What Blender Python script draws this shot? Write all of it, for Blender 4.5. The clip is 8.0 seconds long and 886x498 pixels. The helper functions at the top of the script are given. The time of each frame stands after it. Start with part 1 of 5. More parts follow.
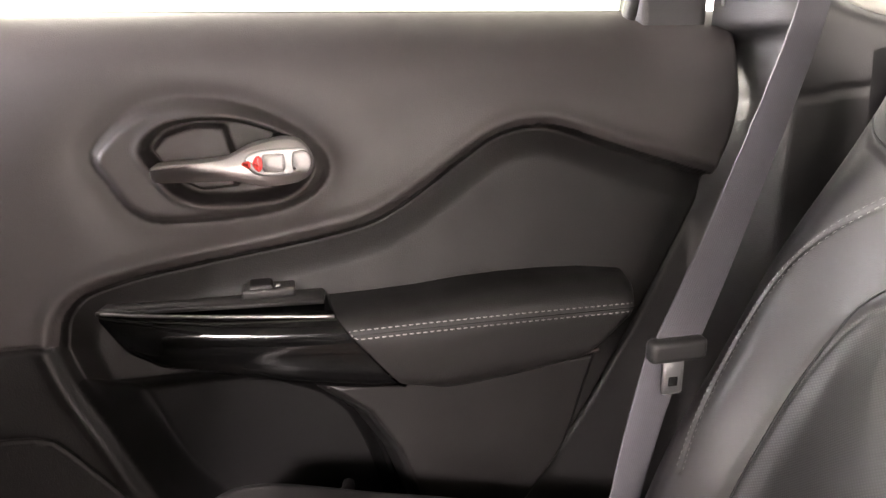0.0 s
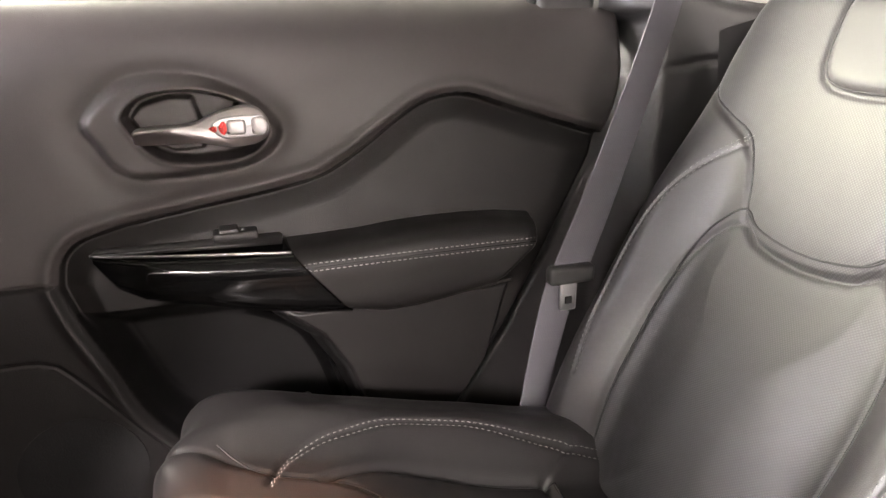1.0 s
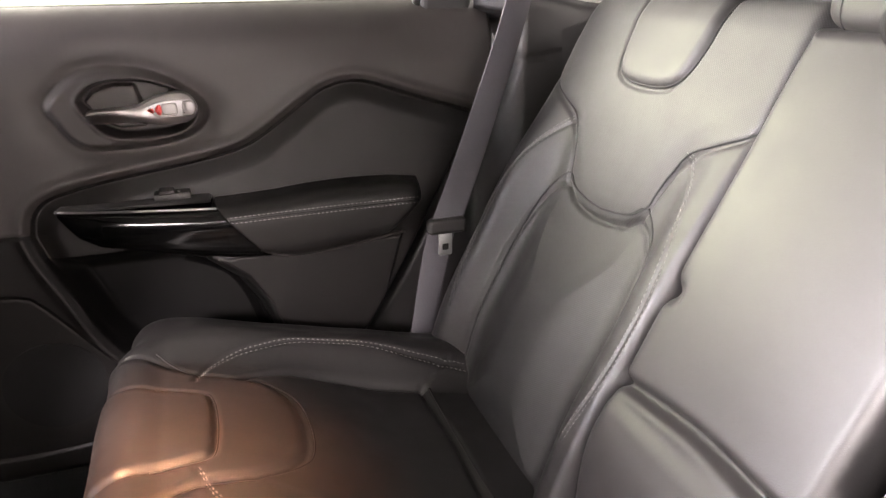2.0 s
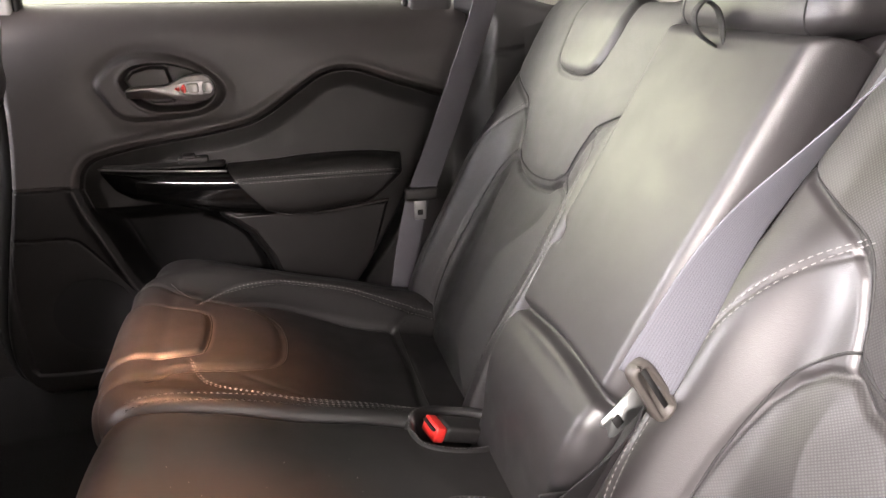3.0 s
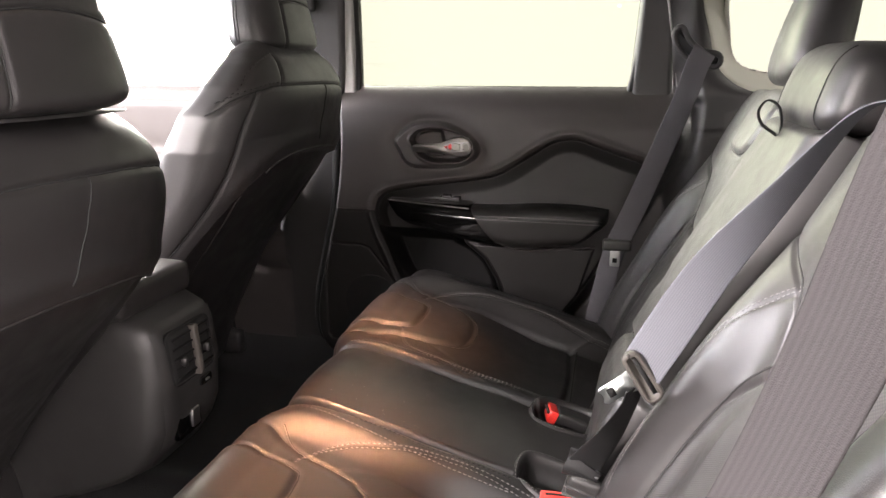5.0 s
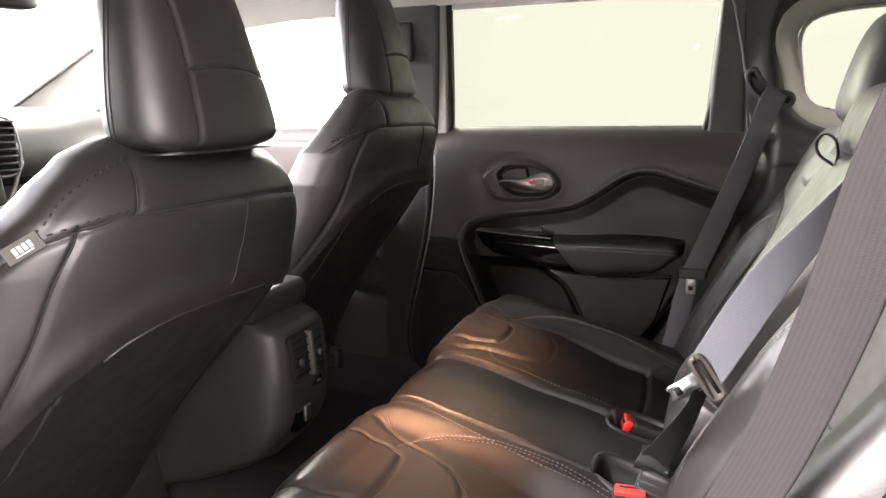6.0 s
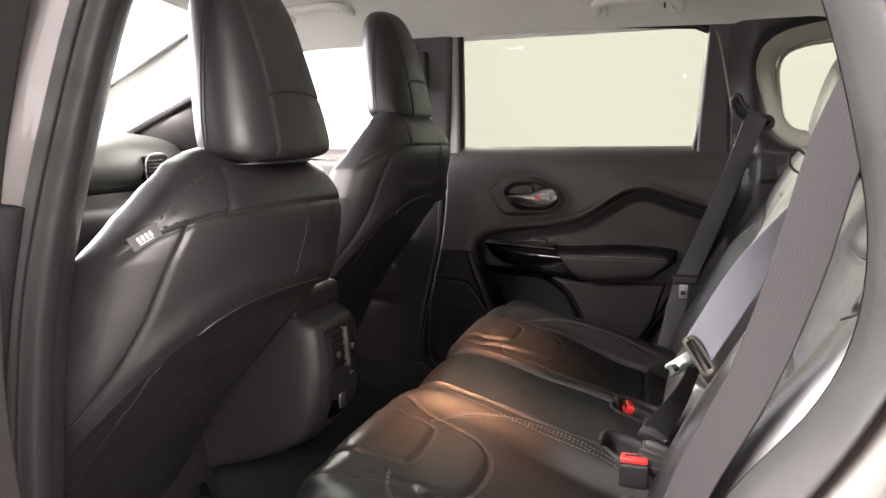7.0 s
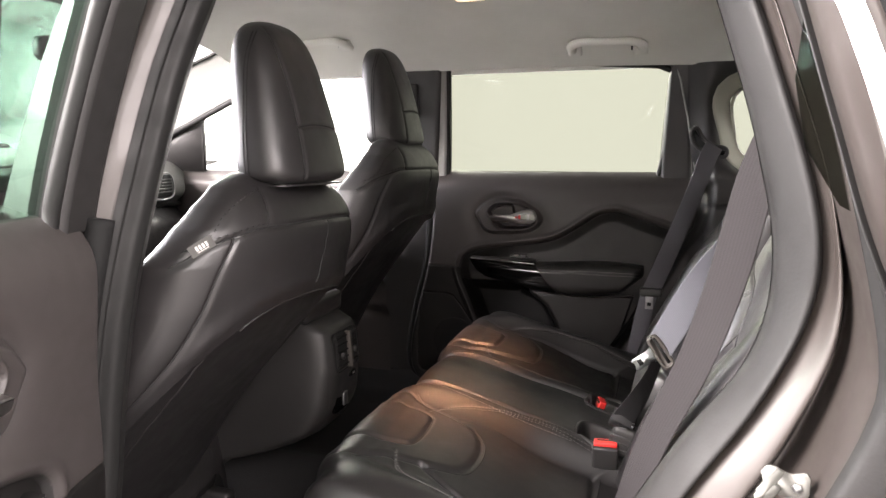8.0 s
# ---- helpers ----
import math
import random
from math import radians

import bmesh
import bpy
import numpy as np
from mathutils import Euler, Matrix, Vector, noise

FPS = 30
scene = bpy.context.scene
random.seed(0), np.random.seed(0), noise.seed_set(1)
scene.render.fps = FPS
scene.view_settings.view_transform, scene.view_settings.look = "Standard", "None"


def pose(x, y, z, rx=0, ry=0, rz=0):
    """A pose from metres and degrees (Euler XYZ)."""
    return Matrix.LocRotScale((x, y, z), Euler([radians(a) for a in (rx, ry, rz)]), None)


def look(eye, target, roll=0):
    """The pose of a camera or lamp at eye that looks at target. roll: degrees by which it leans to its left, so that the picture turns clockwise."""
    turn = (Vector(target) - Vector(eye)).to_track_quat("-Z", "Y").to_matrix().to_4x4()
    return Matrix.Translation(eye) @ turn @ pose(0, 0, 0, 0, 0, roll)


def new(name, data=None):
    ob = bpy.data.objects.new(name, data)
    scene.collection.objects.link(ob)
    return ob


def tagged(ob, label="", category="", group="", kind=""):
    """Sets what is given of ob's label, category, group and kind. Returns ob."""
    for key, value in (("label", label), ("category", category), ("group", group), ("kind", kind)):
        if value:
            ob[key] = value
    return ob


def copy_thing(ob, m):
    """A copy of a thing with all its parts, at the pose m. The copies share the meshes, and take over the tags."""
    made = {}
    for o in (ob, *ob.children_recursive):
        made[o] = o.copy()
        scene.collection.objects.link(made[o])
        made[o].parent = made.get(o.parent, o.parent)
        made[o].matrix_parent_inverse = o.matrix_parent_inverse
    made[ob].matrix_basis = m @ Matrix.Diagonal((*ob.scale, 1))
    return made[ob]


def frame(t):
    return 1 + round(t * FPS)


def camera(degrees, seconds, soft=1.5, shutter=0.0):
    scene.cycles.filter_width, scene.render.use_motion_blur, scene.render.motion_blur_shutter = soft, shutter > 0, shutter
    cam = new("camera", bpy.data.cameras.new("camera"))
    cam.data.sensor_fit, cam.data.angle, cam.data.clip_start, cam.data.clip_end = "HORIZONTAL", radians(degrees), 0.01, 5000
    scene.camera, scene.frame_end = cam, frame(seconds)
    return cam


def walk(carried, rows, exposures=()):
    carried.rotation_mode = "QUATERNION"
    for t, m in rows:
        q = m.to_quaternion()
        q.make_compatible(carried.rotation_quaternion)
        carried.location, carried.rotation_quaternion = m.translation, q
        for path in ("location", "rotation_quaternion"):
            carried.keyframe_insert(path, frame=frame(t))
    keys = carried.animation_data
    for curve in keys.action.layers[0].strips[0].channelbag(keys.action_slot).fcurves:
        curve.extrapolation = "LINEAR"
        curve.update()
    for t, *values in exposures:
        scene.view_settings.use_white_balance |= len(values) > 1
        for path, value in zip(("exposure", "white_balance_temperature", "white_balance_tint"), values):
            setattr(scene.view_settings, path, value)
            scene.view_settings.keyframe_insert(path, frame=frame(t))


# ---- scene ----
import functools
from mathutils.bvhtree import BVHTree

cam = camera(65.7, 8.0)
PATH = [
    (0, (-0.019, 0.003, 1.1), (0.405, 1.875, 0.539), -0.8),
    (0.5, (-0.054, -0.047, 1.115), (0.469, 1.766, 0.45), -0.1),
    (1, (-0.043, -0.147, 1.119), (0.523, 1.656, 0.465), -0.9),
    (1.5, (-0.014, -0.281, 1.141), (0.562, 1.511, 0.465), -1.3),
    (2, (0.011, -0.383, 1.169), (0.621, 1.373, 0.43), -0.7),
    (3.5, (0.124, -0.728, 1.163), (0.415, 1.125, 0.471), -0.2),
    (4, (0.161, -0.823, 1.201), (0.223, 1.069, 0.555), -0.2),
    (4.5, (0.235, -0.863, 1.198), (0.025, 1.037, 0.611), -0.0),
    (5, (0.324, -0.923, 1.196), (-0.137, 0.95, 0.667), -0.2),
    (6.5, (0.351, -1.142, 1.191), (-0.357, 0.693, 0.826), -1.0),
    (7, (0.348, -1.231, 1.186), (-0.321, 0.623, 0.847), -0.8),
    (7.5, (0.357, -1.323, 1.196), (-0.269, 0.551, 0.883), -0.5),
    (8, (0.361, -1.407, 1.2), (-0.236, 0.481, 0.918), -0.1),
]
walk(cam, [(t, look(eye, target, roll)) for t, eye, target, roll in PATH],
     exposures=[(0, 2.04, 7050, 19), (0.5, 1.92, 7050, 18), (1, 1.90, 7050, 18), (2, 1.38, 7000, 20), (3.5, 0.93, 6950, 17), (5, 0.82, 6850, 16), (6.5, 0.57, 6800, 15), (8, 0.37, 6800, 15)])

# ---- light: a white, evenly lit photo bay around the car, and two warm reading lamps in the headliner ----
world = bpy.data.worlds.new("bay_light")
scene.world = world
world.use_nodes = True
bg = world.node_tree.nodes["Background"]
bg.inputs[0].default_value = (1.0, 0.985, 0.97, 1)
bg.inputs[1].default_value = 4.3


def lamp(name, place, target, w, h, power, colour):
    d = bpy.data.lights.new(name, "AREA")
    d.shape, d.size, d.size_y, d.energy, d.color = "RECTANGLE", w, h, power, colour
    o = new(name, d)
    o.matrix_world = look(place, target)
    return o


# added fill lamps without a real source: high at both sides, front and rear
lamp("bay_lamp_driver_side", (-2.3, -2.7, 2.8), (0.4, -0.3, 0.95), 2.2, 0.9, 1450.0, (1.0, 0.955, 0.96))
lamp("bay_lamp_passenger_side", (-1.9, 2.65, 2.25), (0.4, 0.2, 1.0), 2.6, 1.2, 720.0, (0.97, 1.0, 0.90))
lamp("bay_lamp_front", (-4.8, 0.2, 2.35), (0.4, 0.0, 1.0), 5.0, 1.4, 1350.0, (0.92, 0.93, 1.0))
lamp("bay_lamp_rear", (2.6, -2.4, 2.3), (-0.25, -0.4, 0.95), 3.0, 1.6, 270.0, (1.0, 0.95, 0.96))
for y, aim, power in ((0.19, (-0.07, 0.235, 0.72), 0.80), (-0.19, (-0.035, -0.165, 0.72), 1.0)):
    reading = lamp("reading_lamp_light", (-0.08, y, 1.535), aim, 0.06, 0.05, power, (1.0, 0.47, 0.24))
    reading.data.spread = radians(30)


# ---- materials ----
def material(name, base, rough=0.5, metal=0.0, grain=0.0, grain_size=400.0, vary=0.12, vary_size=6.0,
             coat=0.0, transmission=0.0, spec=0.5, wear=0.0, kind="noise", emit=0.0):
    m = bpy.data.materials.new(name)
    m.use_nodes = True
    nt = m.node_tree
    b = nt.nodes["Principled BSDF"]
    b.inputs["Roughness"].default_value, b.inputs["Metallic"].default_value = rough, metal
    b.inputs["Coat Weight"].default_value, b.inputs["Transmission Weight"].default_value = coat, transmission
    b.inputs["Specular IOR Level"].default_value = spec
    co = nt.nodes.new("ShaderNodeTexCoord")
    big = nt.nodes.new("ShaderNodeTexNoise")
    big.inputs["Scale"].default_value, big.inputs["Detail"].default_value = vary_size, 5
    nt.links.new(co.outputs["Object"], big.inputs["Vector"])
    mix = nt.nodes.new("ShaderNodeMix")
    mix.data_type = "RGBA"
    lo = tuple(c * (1 - vary) for c in base)
    hi = tuple(min(1.0, c * (1 + vary)) for c in base)
    mix.inputs[6].default_value, mix.inputs[7].default_value = (*lo, 1), (*hi, 1)
    nt.links.new(big.outputs["Fac"], mix.inputs[0])
    nt.links.new(mix.outputs[2], b.inputs["Base Color"])
    ramp = nt.nodes.new("ShaderNodeMapRange")
    ramp.inputs["From Min"].default_value, ramp.inputs["From Max"].default_value = 0.3, 0.7
    ramp.inputs["To Min"].default_value, ramp.inputs["To Max"].default_value = max(0.02, rough - wear), min(1, rough + wear)
    fine = nt.nodes.new("ShaderNodeTexNoise")
    fine.inputs["Scale"].default_value, fine.inputs["Detail"].default_value = vary_size * 5, 4
    nt.links.new(co.outputs["Object"], fine.inputs["Vector"])
    nt.links.new(fine.outputs["Fac"], ramp.inputs["Value"])
    nt.links.new(ramp.outputs["Result"], b.inputs["Roughness"])
    if grain:
        if kind == "leather":
            tex = nt.nodes.new("ShaderNodeTexVoronoi")
            tex.inputs["Scale"].default_value = grain_size
            out = tex.outputs["Distance"]
        elif kind == "dots":
            tex = nt.nodes.new("ShaderNodeTexVoronoi")
            tex.voronoi_dimensions = "2D"
            tex.inputs["Scale"].default_value, tex.inputs["Randomness"].default_value = grain_size, 0.0
            out = tex.outputs["Distance"]
        elif kind == "weave":
            tex = nt.nodes.new("ShaderNodeTexWave")
            tex.wave_type, tex.bands_direction = "BANDS", "X"
            tex.inputs["Scale"].default_value, tex.inputs["Distortion"].default_value = grain_size, 0.4
            out = tex.outputs["Fac"]
        else:
            tex = nt.nodes.new("ShaderNodeTexNoise")
            tex.inputs["Scale"].default_value, tex.inputs["Detail"].default_value = grain_size, 3
            out = tex.outputs["Fac"]
        if kind in ("dots", "weave"):
            turn = nt.nodes.new("ShaderNodeMapping")
            turn.inputs["Rotation"].default_value = (0, 0, radians(45 if kind == "dots" else 0))
            nt.links.new(co.outputs["UV"], turn.inputs["Vector"])
            nt.links.new(turn.outputs["Vector"], tex.inputs["Vector"])
        else:
            nt.links.new(co.outputs["Object"], tex.inputs["Vector"])
        if kind == "weave":
            fuzz = nt.nodes.new("ShaderNodeTexVoronoi")
            fuzz.inputs["Scale"].default_value, fuzz.inputs["Randomness"].default_value = 900, 0.7
            nt.links.new(turn.outputs["Vector"], fuzz.inputs["Vector"])
            both = nt.nodes.new("ShaderNodeMath")
            both.operation = "ADD"
            weak = nt.nodes.new("ShaderNodeMath")
            weak.operation, weak.inputs[1].default_value = "MULTIPLY", 0.35
            nt.links.new(out, weak.inputs[0])
            nt.links.new(weak.outputs[0], both.inputs[0])
            nt.links.new(fuzz.outputs["Distance"], both.inputs[1])
            out = both.outputs[0]
            rib = nt.nodes.new("ShaderNodeMix")
            rib.data_type, rib.blend_type = "RGBA", "MULTIPLY"
            rib.inputs[0].default_value = 0.22
            nt.links.new(mix.outputs[2], rib.inputs[6])
            nt.links.new(tex.outputs["Color"], rib.inputs[7])
            nt.links.new(rib.outputs[2], b.inputs["Base Color"])
        if kind == "dots":
            hole = nt.nodes.new("ShaderNodeMapRange")
            hole.inputs["From Min"].default_value, hole.inputs["From Max"].default_value = 0.46, 0.22
            hole.inputs["To Min"].default_value = 0.68
            nt.links.new(out, hole.inputs["Value"])
            dim = nt.nodes.new("ShaderNodeMix")
            dim.data_type, dim.blend_type = "RGBA", "MULTIPLY"
            dim.inputs[0].default_value = 1.0
            nt.links.new(mix.outputs[2], dim.inputs[6])
            nt.links.new(hole.outputs["Result"], dim.inputs[7])
            nt.links.new(dim.outputs[2], b.inputs["Base Color"])
            gloss = nt.nodes.new("ShaderNodeMath")
            gloss.operation, gloss.inputs[1].default_value = "MULTIPLY", spec
            nt.links.new(hole.outputs["Result"], gloss.inputs[0])
            nt.links.new(gloss.outputs[0], b.inputs["Specular IOR Level"])
        bump = nt.nodes.new("ShaderNodeBump")
        bump.inputs["Strength"].default_value, bump.inputs["Distance"].default_value = grain, 0.001
        bump.invert = kind == "dots"
        nt.links.new(out, bump.inputs["Height"])
        nt.links.new(bump.outputs["Normal"], b.inputs["Normal"])
    if emit:
        b.inputs["Emission Color"].default_value, b.inputs["Emission Strength"].default_value = (*base, 1), emit
    return m


LEATHER = material("black_leather", (0.0125, 0.0115, 0.0117), 0.42, spec=0.47, grain=0.10, grain_size=900, kind="leather", wear=0.06, vary=0.2)
PERFORATED = material("perforated_leather", (0.024, 0.0233, 0.0228), 0.47, grain=0.20, grain_size=420, kind="dots", wear=0.06)
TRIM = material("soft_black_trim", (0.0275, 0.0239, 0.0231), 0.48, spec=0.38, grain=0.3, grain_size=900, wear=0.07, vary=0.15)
# separate smoother lower trim; the lower door's dimness is also put into its black
LOWER_TRIM = material("smooth_shaded_trim", (0.0065, 0.0060, 0.0058), 0.46, spec=0.24, grain=0.25, grain_size=700, wear=0.07, vary=0.15)
# satin black, taken darker to hold the shade of the sunk pocket
POCKET_TRIM = material("satin_trim_shaded", (0.0030, 0.0029, 0.0029), 0.55, spec=0.13, grain=0.2, grain_size=700, wear=0.06)
PLASTIC = material("hard_black_plastic", (0.015, 0.0143, 0.0142), 0.45, spec=0.4, grain=0.3, grain_size=800, wear=0.08)
DARK = material("dark_recess", (0.006, 0.006, 0.006), 0.8, spec=0.2, grain=0.3, grain_size=500)
GLOSS = material("piano_black", (0.002, 0.002, 0.002), 0.10, spec=0.22, wear=0.02)
CHROME = material("satin_chrome", (0.32, 0.305, 0.30), 0.36, 1.0, wear=0.06)
SATIN = material("satin_silver", (0.30, 0.30, 0.30), 0.42, 1.0, wear=0.05)
STEEL = material("belt_steel", (0.50, 0.53, 0.52), 0.38, 1.0, wear=0.1, grain=0.1, grain_size=300)
CLEAR = material("clear_plastic", (0.22, 0.21, 0.205), 0.15, coat=0.4)
RED = material("red_plastic", (0.62, 0.03, 0.025), 0.35, vary=0.1)
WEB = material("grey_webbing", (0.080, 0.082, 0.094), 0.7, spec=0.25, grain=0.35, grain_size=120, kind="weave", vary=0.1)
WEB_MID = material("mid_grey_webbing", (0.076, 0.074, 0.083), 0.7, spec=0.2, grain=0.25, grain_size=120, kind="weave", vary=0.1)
# darker copy of the belt webbing: the shaded outward face as colour
WEB_SHADED = material("shaded_webbing", (0.0155, 0.0143, 0.0148), 0.75, spec=0.08, grain=0.25, grain_size=80, kind="weave", vary=0.1)
# the pull loop's own black; on the centre belt's lower end it paints shade
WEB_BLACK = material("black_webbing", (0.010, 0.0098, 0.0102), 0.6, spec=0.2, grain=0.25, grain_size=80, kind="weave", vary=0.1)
BUCKLE = material("grey_brown_plastic", (0.040, 0.036, 0.032), 0.5, spec=0.3, grain=0.2, grain_size=600, wear=0.08)
THREAD = material("pale_grey_thread", (0.115, 0.112, 0.108), 0.7, vary=0.2, vary_size=90)
DARK_THREAD = material("dark_thread", (0.02, 0.02, 0.02), 0.9, spec=0.1)
HEADLINER = material("light_grey_headliner", (0.60, 0.60, 0.57), 0.9, grain=0.5, grain_size=500)
PALE = material("pale_grey_trim", (0.20, 0.20, 0.19), 0.6, grain=0.2, grain_size=500)
CREAM = material("cream_trim", (0.27, 0.267, 0.232), 0.6, grain=0.2, grain_size=500)
CARPET = material("black_carpet", (0.005, 0.005, 0.0055), 0.95, grain=1.0, grain_size=350)
RUBBER = material("black_rubber_seal", (0.010, 0.0100, 0.0098), 0.58, spec=0.22, grain=0.2, grain_size=300, wear=0.1)
PAINT = material("grey_brown_paint", (0.030, 0.0255, 0.023), 0.44, 0.25, coat=0.18, wear=0.06, vary=0.08)
DASH = material("grey_dash_skin", (0.105, 0.108, 0.100), 0.55, grain=0.4, grain_size=600)
CONCRETE = material("bay_floor", (0.26, 0.255, 0.25), 0.6, grain=0.4, grain_size=40, vary=0.2, vary_size=2, wear=0.2)
STRIKER = material("pale_zinc_coat", (0.10, 0.10, 0.092), 0.7, 0.0, spec=0.2, grain=0.3, grain_size=200, wear=0.1)
BLOCK_WALL = material("block_wall_render", (0.55, 0.52, 0.50), 0.8, grain=0.4, grain_size=60, vary=0.15, vary_size=1.5)
LABEL = material("label_cloth", (0.05, 0.048, 0.046), 0.8)
LABEL_INK = material("label_print", (0.36, 0.35, 0.34), 0.7)
LENS = material("dome_lens", (1.0, 0.72, 0.45), 0.4, emit=1.5)

# no lamp lights this backdrop: it emits at the world's strength
BACKDROP = material("glowing_backdrop", (1.0, 0.985, 0.97), 0.9, emit=4.3, spec=0.0)
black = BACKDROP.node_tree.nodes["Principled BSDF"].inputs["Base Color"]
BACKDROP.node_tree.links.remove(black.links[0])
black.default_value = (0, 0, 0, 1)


def glass(name, tint):
    m = bpy.data.materials.new(name)
    m.use_nodes = True
    nt = m.node_tree
    nt.nodes.remove(nt.nodes["Principled BSDF"])
    out = nt.nodes["Material Output"]
    thru = nt.nodes.new("ShaderNodeBsdfTransparent")
    thru.inputs[0].default_value = (*tint, 1)
    shine = nt.nodes.new("ShaderNodeBsdfGlossy")
    shine.inputs["Roughness"].default_value = 0.02
    face = nt.nodes.new("ShaderNodeLayerWeight")
    face.inputs["Blend"].default_value = 0.5
    up = nt.nodes.new("ShaderNodeMath")
    up.operation, up.inputs[1].default_value = "POWER", 4.0
    fres = nt.nodes.new("ShaderNodeMapRange")
    fres.inputs["To Min"].default_value, fres.inputs["To Max"].default_value = 0.004, 0.6
    nt.links.new(face.outputs["Facing"], up.inputs[0])
    nt.links.new(up.outputs[0], fres.inputs["Value"])
    mix = nt.nodes.new("ShaderNodeMixShader")
    nt.links.new(fres.outputs[0], mix.inputs[0])
    nt.links.new(thru.outputs[0], mix.inputs[1])
    nt.links.new(shine.outputs[0], mix.inputs[2])
    nt.links.new(mix.outputs[0], out.inputs[0])
    return m


GLASS = glass("tinted_glass", (0.365, 0.377, 0.342))
CLEAR_GLASS = glass("clear_glass", (0.97, 0.98, 0.975))
GREEN_GLASS = glass("green_glass", (0.47, 0.61, 0.54))
MIRROR = material("mirror_glass", (0.9, 0.9, 0.9), 0.02, 1.0, vary=0.0)

# ---- builders ----
base_of = {}


def thing(name, label, category, at=(0, 0, 0), group="", kind=""):
    """An empty at its base that carries the parts of one thing."""
    ob = new(name)
    ob.empty_display_size = 0.05
    ob.location = at
    base_of[ob] = Vector(at)
    return tagged(ob, label, category, group, kind)


def link(name, verts, faces, mat, parent, label="", smooth=True, kind=""):
    """One mesh object from world-space corners, under its thing or part."""
    o = base_of[parent] if parent else Vector((0, 0, 0))
    me = bpy.data.meshes.new(name)
    me.from_pydata([(v[0] - o.x, v[1] - o.y, v[2] - o.z) for v in verts], [], [tuple(int(i) for i in f) for f in faces])
    mats = mat if isinstance(mat, (list, tuple)) else [mat]
    for m in mats:
        me.materials.append(m)
    if smooth:
        me.polygons.foreach_set("use_smooth", [True] * len(me.polygons))
    me.update()
    ob = new(name, me)
    if parent:
        ob.parent = parent
        base_of[ob] = o
    return tagged(ob, label, kind=kind)


def part(name, bm, mat, parent, label="", smooth=True, kind=""):
    """Links a bmesh, built in world space, as one mesh object; panes let the daylight through."""
    bm.normal_update()
    bm.verts.ensure_lookup_table()
    ob = link(name, [v.co[:] for v in bm.verts], [[v.index for v in f.verts] for f in bm.faces], mat, parent, label, smooth, kind)
    bm.free()
    if mat in (GLASS, CLEAR_GLASS, GREEN_GLASS):
        ob.visible_shadow = False
    return ob


def curve(pts, n=60, closed=False):
    """Points evenly along a smooth curve through the given ones (any dimension)."""
    p = np.array(pts, float)
    if len(p) == 2:
        f = np.linspace(0, 1, n)[:, None]
        return p[0] * (1 - f) + p[1] * f
    if closed:
        q = np.vstack([p[-1], p, p[0], p[1]])
    else:
        q = np.vstack([2 * p[0] - p[1], p, 2 * p[-1] - p[-2]])
    out = []
    for i in range(1, len(q) - 2):
        for k in range(16):
            t = k / 16
            a, b, c, d = q[i - 1], q[i], q[i + 1], q[i + 2]
            out.append(0.5 * (2 * b + (c - a) * t + (2 * a - 5 * b + 4 * c - d) * t * t + (3 * b - a - 3 * c + d) * t ** 3))
    out.append(q[-2])
    out = np.array(out)
    seg = np.concatenate([[0], np.cumsum(np.linalg.norm(np.diff(out, axis=0), axis=1))])
    want = np.linspace(0, seg[-1], n)
    return np.stack([np.interp(want, seg, out[:, j]) for j in range(p.shape[1])], axis=1)


def away(A, B, line):
    """How far each point (A, B) lies from a line of points."""
    best = np.full(A.shape, 1e9)
    for (a0, b0), (a1, b1) in zip(line[:-1], line[1:]):
        da, db = a1 - a0, b1 - b0
        f = np.clip(((A - a0) * da + (B - b0) * db) / (da * da + db * db + 1e-12), 0, 1)
        best = np.minimum(best, np.hypot(A - a0 - f * da, B - b0 - f * db))
    return best


def within(A, B, ring):
    """Whether each point (A, B) lies in a closed ring."""
    hit = np.zeros(A.shape, bool)
    r = np.vstack([ring, ring[:1]])
    for (a0, b0), (a1, b1) in zip(r[:-1], r[1:]):
        cross = ((b0 > B) != (b1 > B)) & (A < (a1 - a0) * (B - b0) / (b1 - b0 + 1e-12) + a0)
        hit ^= cross
    return hit


def ease(x):
    x = np.clip(x, 0, 1)
    return x * x * (3 - 2 * x)


def groove(A, B, pts, width, depth, closed=False):
    d = away(A, B, curve(pts, 50, closed))
    return -depth * np.exp(-(d / width) ** 2)


def pad(A, B, pts, height, edge, sharp=False):
    """A raised (or sunken) field inside a closed smooth outline."""
    ring = np.array(pts, float) if sharp else curve(pts, 70, True)
    d = away(A, B, np.vstack([ring, ring[:1]]))
    return np.where(within(A, B, ring), height * ease(d / edge), 0.0)


def roll(d, r, drop):
    """The fall of a rounded edge at the distance d from it."""
    q = np.clip(1 - d / r, 0, 1)
    return -drop * (1 - np.sqrt(np.maximum(0, 1 - q * q)))


def grid_faces(n, m, flip=False, wrap=False):
    i, j = np.meshgrid(np.arange(n - 1), np.arange(m if wrap else m - 1), indexing="ij")
    k = (j + 1) % m
    f = np.stack([i * m + j, (i + 1) * m + j, (i + 1) * m + k, i * m + k], axis=-1).reshape(-1, 4)
    return f[:, ::-1] if flip else f


def spread(ob, U, V):
    """Surface coordinates in metres for woven or perforated materials."""
    layer = ob.data.uv_layers.new(name="surface")
    at = np.empty(len(ob.data.loops), dtype=np.int32)
    ob.data.loops.foreach_get("vertex_index", at)
    layer.data.foreach_set("uv", np.stack([U[at], V[at]], 1).reshape(-1).astype(np.float32))


